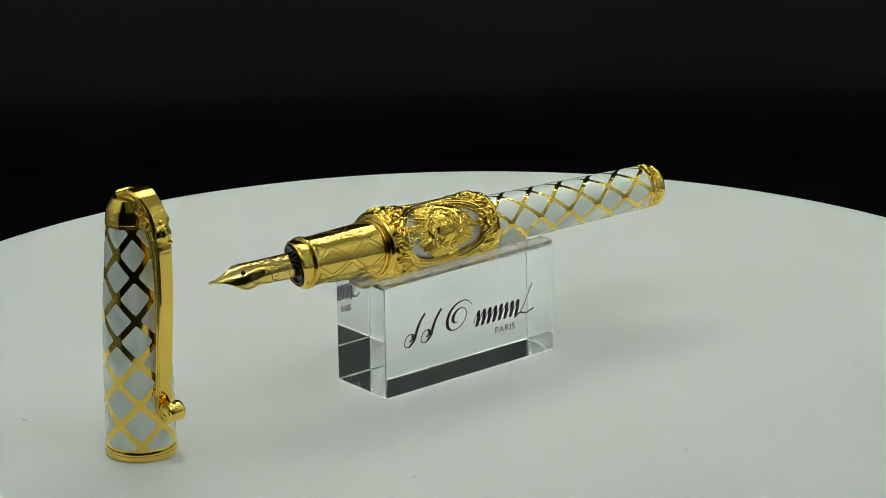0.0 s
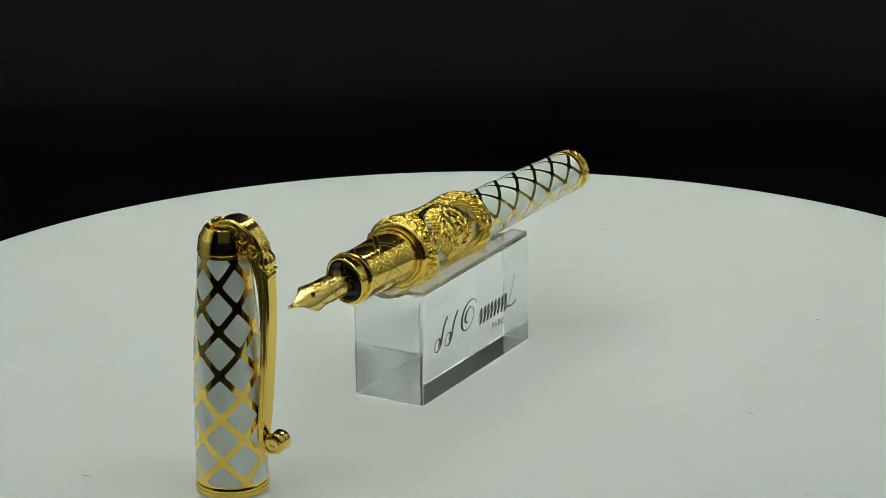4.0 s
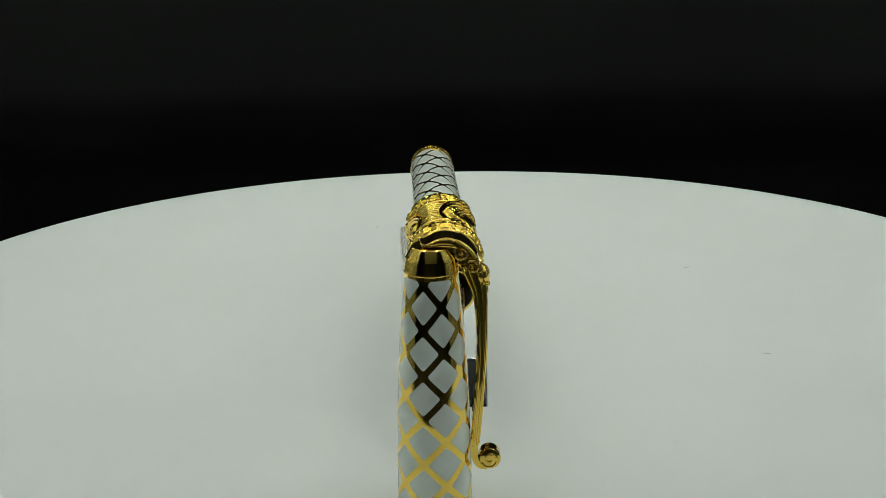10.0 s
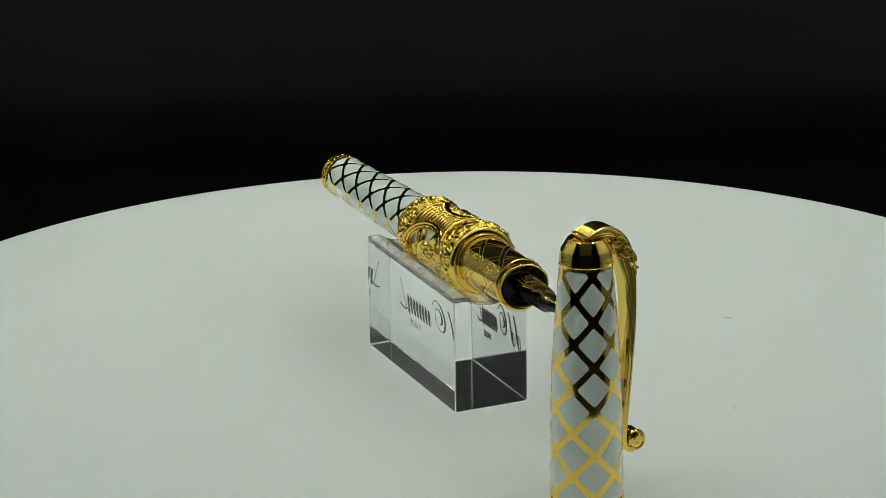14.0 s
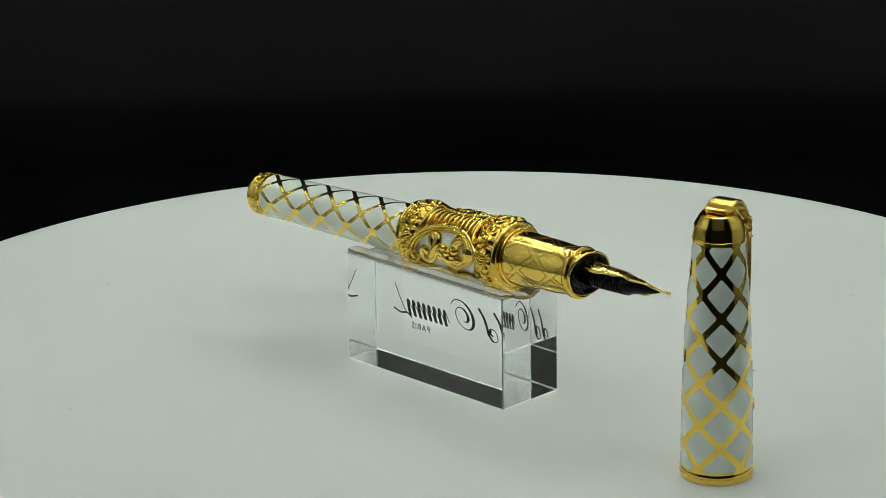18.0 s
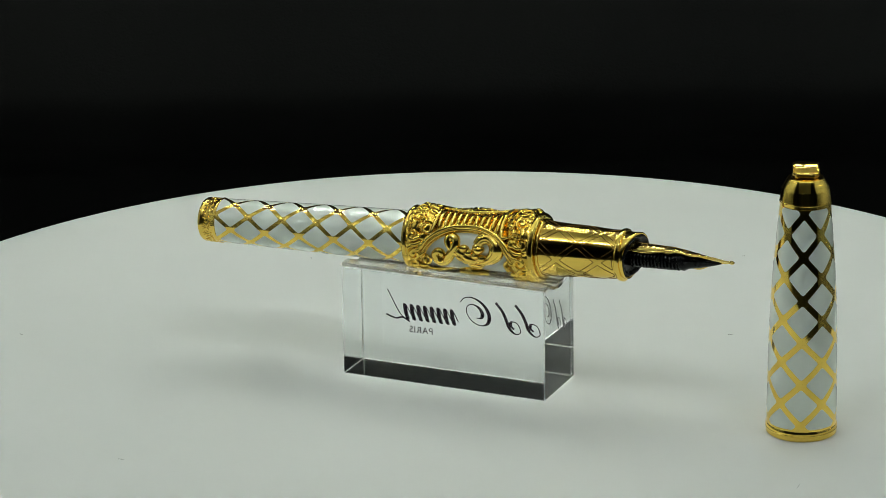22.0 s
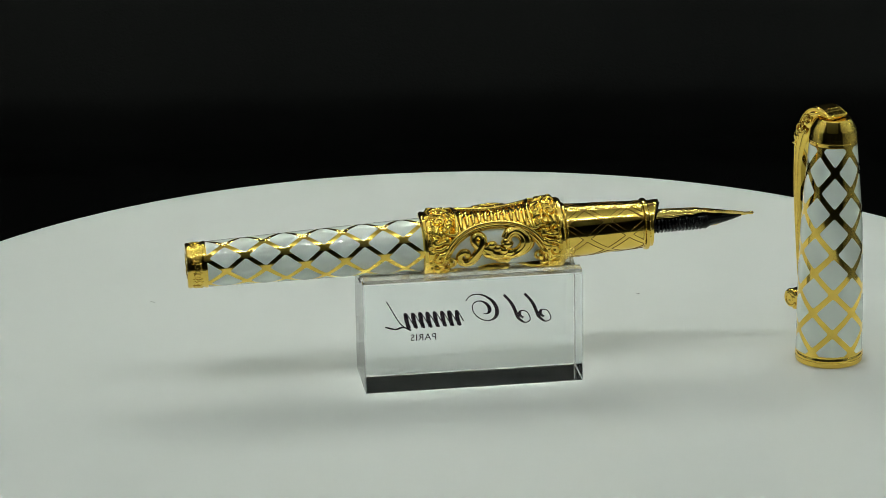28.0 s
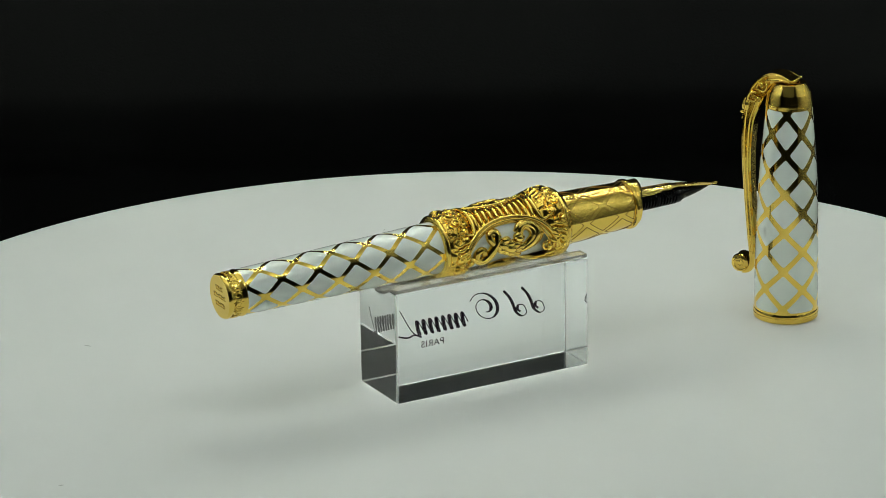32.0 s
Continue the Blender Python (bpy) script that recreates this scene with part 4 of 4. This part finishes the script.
def build_cap():
    cap = thing("pen_cap", "white enamel pen cap with gold lattice, standing upright", "pen cap")
    part("shell", lathe([(2.3 * MM, 7.95 * MM)] + [(z * MM, cap_r(z * MM)) for z in range(4, 55, 2)] + [(54.6 * MM, 5.66 * MM)], 128), M_GOLD, cap)
    part("base_ring", lathe([(0, 0), (0, 7.75 * MM), (0.25 * MM, 8.05 * MM), (1.4 * MM, 8.15 * MM), (1.48 * MM, 8.09 * MM), (1.56 * MM, 8.09 * MM), (1.64 * MM, 8.15 * MM), (2.2 * MM, 8.12 * MM), (2.5 * MM, 7.9 * MM)], 128), M_GOLD, cap)
    crossings = [8.75, 18.65, 28.55, 38.45, 48.35]
    rows = []
    # cells of one column lie between its crossings, those of the next column on them
    zs = [-1.15] + crossings + [58.25]
    for a, b in zip(zs, zs[1:]):
        rows.append(((a + b) / 2 * MM, (b - a) / 2 * MM, 0))
    for i in range(1, len(zs) - 1):
        rows.append((zs[i] * MM, 4.95 * MM, 1))
    lozenges(cap, cap_r, rows, 0, 5, 2.9 * MM, 54.2 * MM, 0.66 * MM, M_ENAMEL, "z", radians(-1.5))
    part("top_dome", lathe([(54.2 * MM, 5.5 * MM), (54.4 * MM, 5.82 * MM), (55.0 * MM, 5.82 * MM), (55.1 * MM, 5.7 * MM), (55.25 * MM, 5.7 * MM), (55.35 * MM, 5.76 * MM), (57.9 * MM, 5.42 * MM), (58.05 * MM, 5.36 * MM), (60.2 * MM, 4.1 * MM), (60.4 * MM, 3.9 * MM), (60.4 * MM, 0)], 128, split=14), M_GOLD, cap, "polished gold dome closing the cap")
    for i in range(12):
        a = radians(100 + 5.5 * i)
        hh = (0.16, 0.3, 0.2)[i % 3] * MM
        bm = bevel_all(box(bmesh.new(), -0.06 * MM, 0.0 * MM, -0.06 * MM, 0.06 * MM, -hh, hh), 0.015 * MM, 1)
        m = part("engraved_mark", bm, M_GOLD_LINE, cap)
        m.matrix_local = Matrix.Rotation(a, 4, "Z") @ Matrix.Translation((5.66 * MM, 0, 56.1 * MM)) @ pose(0, 0, 0, 0, -8, 0)
    build_clip(cap)
    return cap


def build_clip(cap):
    """The sprung clip, along local +x: an arched band, a straight bar and a rolled end."""
    clip = new("clip", None)
    clip.parent = cap
    clip["label"] = "arched gold clip with a small crown and a rolled end"
    outer = smooth_path([(-2.3, 61.7), (-1.9, 61.4), (-1.2, 61.35), (-0.3, 61.75), (1.2, 62.4), (3.6, 62.7), (6.6, 61.6), (9.4, 58.7), (11.1, 54.4), (11.7, 49), (11.7, 40), (11.0, 30), (10.2, 21), (9.6, 16)], 110)
    inner = smooth_path([(-2.3, 60.9), (-1.9, 60.5), (-1.2, 60.42), (-0.3, 60.4), (1.2, 60.4), (3.2, 60.2), (4.9, 58.4), (5.9, 56.2), (7.4, 53.0), (8.8, 48.6), (9.3, 40), (8.9, 30), (8.1, 21), (7.7, 15)], 110)
    width = [(0, 1.5), (4, 2.0), (10, 2.4), (20, 2.75), (45, 2.7), (60, 2.15), (109, 1.7)]
    bm = bmesh.new()
    rows = []
    for k, (o, i) in enumerate(zip(outer, inner)):
        w = interp(width, k)
        d = (np.array(i) - np.array(o))
        L = np.linalg.norm(d)
        d = d / max(L, 1e-6)
        e = min(0.3, L * 0.25)
        prof = [(o, -w + e), (o, w - e), (o + d * e, w), (i - d * e, w), (i, w - e), (i, -w + e), (i - d * e, -w), (o + d * e, -w)]
        rows.append([bm.verts.new((p[0] * MM, y * MM, p[1] * MM)) for p, y in prof])
    for a, b in zip(rows, rows[1:]):
        for k in range(8):
            bm.faces.new((a[k], a[(k + 1) % 8], b[(k + 1) % 8], b[k]))
            bm.edges.get((a[k], b[k])).smooth = False
    bm.faces.new(rows[0][::-1])
    bm.faces.new(rows[-1])
    part("bar", bm, M_GOLD, clip)
    # flutes along the bar's flanks, a raised edge along the arch and two volutes on its shoulder
    for sg in (-1, 1):
        for f, r0 in ((0.3, 0.26), (0.7, 0.26)):
            pts = [Vector(((o[0] * (1 - f) + i[0] * f) * MM, sg * (interp(width, k) - 0.1) * MM, (o[1] * (1 - f) + i[1] * f) * MM)) for k, (o, i) in enumerate(zip(outer, inner)) if k > 62]
            part("ridge", tube(pts, r0 * MM, 6), M_GOLD, clip)
        pts = [Vector(((o[0] * 0.86 + i[0] * 0.14) * MM, sg * (interp(width, k) + 0.02) * MM, (o[1] * 0.86 + i[1] * 0.14) * MM)) for k, (o, i) in enumerate(zip(outer, inner)) if 3 < k < 72]
        part("ridge", tube(pts, [0.22 * MM] * len(pts), 8), M_GOLD, clip)
        sweep = smooth_path([(-0.6, 60.85), (0.8, 61.1), (2.6, 61.2), (4.6, 60.9), (5.4, 60.2)], 24)
        part("ridge", tube([Vector((p[0] * MM, sg * (interp(width, 30) - 0.02) * MM, p[1] * MM)) for p in sweep], [(0.15 + 0.35 * math.sin(math.pi * k / 23)) * MM for k in range(24)], 8), M_GOLD, clip)
        for cx, cz, r0, tw, a0 in ((6.4, 59.2, 1.6, 1, 2.6), (8.5, 56.1, 1.55, -1, 2.2), (6.9, 55.6, 0.6, 1, 0.5)):
            pts = []
            for k in range(34):
                t = k / 33
                r = r0 * (1 - 0.78 * t)
                pts.append(Vector(((cx + r * math.cos(a0 + 8.0 * t * tw)) * MM, sg * (interp(width, 40) + 0.02) * MM, (cz + r * math.sin(a0 + 8.0 * t * tw)) * MM)))
            part("scroll", tube(pts, [(0.3 - 0.004 * k) * MM for k in range(34)], 8), M_GOLD, clip)
            knob = bmesh.new()
            bmesh.ops.create_uvsphere(knob, u_segments=12, v_segments=8, radius=0.24 * r0 * MM)
            part("boss", knob, M_GOLD, clip).location = (cx * MM, sg * (interp(width, 40) + 0.02) * MM, cz * MM)
    # rolled end
    for sg in (-1, 1):
        pts = []
        for k in range(34):
            t = k / 33
            r = 2.0 * (1 - 0.8 * t)
            an = math.pi + 1.2 - 0.8 - 8.2 * t * -1
            pts.append(Vector(((11.8 + r * math.cos(an)) * MM, sg * 2.1 * MM, (12.5 + r * math.sin(an)) * MM)))
        part("volute", tube(pts, 0.3 * MM, 6), M_GOLD, clip)
    prof = []
    for y, r in ((-2.2, 0), (-2.2, 1.6), (-1.95, 2.2), (-1.5, 2.4), (-0.5, 2.25), (0.5, 2.25), (1.5, 2.4), (1.95, 2.2), (2.2, 1.6), (2.2, 0)):
        prof.append((y * MM, r * MM))
    roll = part("roll", lathe(prof, 40), M_GOLD, clip)
    roll.matrix_local = Matrix.Translation((11.8 * MM, 0, 12.5 * MM)) @ pose(0, 0, 0, 90, 0, 0)
    pts = smooth_path([(8.7, 17), (8.45, 14.6), (8.65, 12.4), (9.6, 10.9), (11.2, 10.4)], 16)
    bm = bmesh.new()
    rows = []
    for k, p in enumerate(pts):
        q = pts[min(k + 1, 15)] - pts[max(k - 1, 0)]
        q = q / np.linalg.norm(q)
        nn = np.array((-q[1], q[0]))
        h = 0.9 - 0.03 * k
        rows.append([bm.verts.new(((p + nn * u * h)[0] * MM, y * MM, (p + nn * u * h)[1] * MM)) for u, y in ((1, -1.75), (1, 1.75), (-1, 1.75), (-1, -1.75))])
    for a, b in zip(rows, rows[1:]):
        for k in range(4):
            bm.faces.new((a[k], a[(k + 1) % 4], b[(k + 1) % 4], b[k]))
    bm.faces.new(rows[0][::-1])
    bm.faces.new(rows[-1])
    part("tail", bm, M_GOLD, clip, smooth=False)
    # small royal crown on the bar
    crown = new("crown", None)
    crown.parent = clip
    crown.matrix_local = Matrix.Translation((10.8 * MM, 0, 51.4 * MM)) @ pose(0, 0, 0, 0, -6, 0)
    part("plinth", bevel_all(box(bmesh.new(), -0.6 * MM, 1.05 * MM, -1.75 * MM, 1.75 * MM, -1.6 * MM, -0.1 * MM), 0.3 * MM), M_GOLD, crown)
    part("band", bevel_all(box(bmesh.new(), -0.6 * MM, 1.3 * MM, -1.95 * MM, 1.95 * MM, 0, 0.75 * MM), 0.25 * MM), M_GOLD, crown)
    stud = bmesh.new()
    bmesh.ops.create_icosphere(stud, subdivisions=2, radius=0.3 * MM)
    stud_me = mesh_of("stud", stud, M_GOLD)
    for i in range(6):
        ob = new("stud", stud_me)
        ob.parent = crown
        ob.location = (1.25 * MM, (i - 2.5) * 0.68 * MM, 0.38 * MM)
    # the fluted bulb of the crown
    bm = lathe([(0.6 * MM, 1.75 * MM), (1.3 * MM, 2.15 * MM), (2.2 * MM, 2.42 * MM), (3.1 * MM, 2.35 * MM), (3.9 * MM, 1.85 * MM), (4.5 * MM, 1.05 * MM), (4.75 * MM, 0.4 * MM), (4.8 * MM, 0)], 84, split=90)
    for v in bm.verts:
        a = math.atan2(v.co.y, v.co.x)
        k = 1 + 0.13 * (abs(math.cos(3.5 * a)) - 0.6)
        v.co.x, v.co.y = v.co.x * k * 0.72, v.co.y * k
    part("bulb", bm, M_GOLD, crown)
    orb = bmesh.new()
    bmesh.ops.create_icosphere(orb, subdivisions=2, radius=0.6 * MM)
    o = part("orb", orb, M_GOLD, crown)
    o.location = (0.1 * MM, 0, 5.0 * MM)


cap = build_cap()
CAP_AT = (-0.08804, 0.00881)
# the cap creeps and turns a little on the smooth platter: seconds, degrees round the spindle, degrees round itself
CAP_DRIFT = [(0, 1.0, -86.5), (3, 0.25, -87.5), (6, -0.36, -88), (9, -0.8, -89.5), (10.5, -0.75, -88), (13, -0.65, -84), (14.5, -0.5, -81.5), (17, -0.2, -79), (20, -0.05, -74.5), (23, 0.1, -71), (25, 0.0, -66.5), (28, 0.0, -61.5), (30, 0.0, -58.5), (32, 0.0, -57)]


# ---------------------------------------------------------------- motion of the things on the platter
def motions():
    times = [i * 0.5 for i in range(65)]

    def turn(t):
        return Matrix.Rotation(radians(TURN_0 + TURN_RATE * t), 4, "Z")
    walk(platter, [(t, turn(t)) for t in times])
    walk(stand, [(t, turn(t) @ Matrix.Translation((*STAND, 0.00012))) for t in times])
    walk(pen, [(t, turn(t) @ PEN_AT) for t in times])
    rows = []
    for t in times:
        orbit = float(np.interp(t, [r[0] for r in CAP_DRIFT], [r[1] for r in CAP_DRIFT]))
        spin = float(np.interp(t, [r[0] for r in CAP_DRIFT], [r[2] for r in CAP_DRIFT]))
        rows.append((t, pose(0, 0, 0, 0, 0, orbit) @ turn(t) @ Matrix.Translation((*CAP_AT, 0)) @ pose(0, 0, 0, 0, 0, spin)))
    walk(cap, rows)


motions()
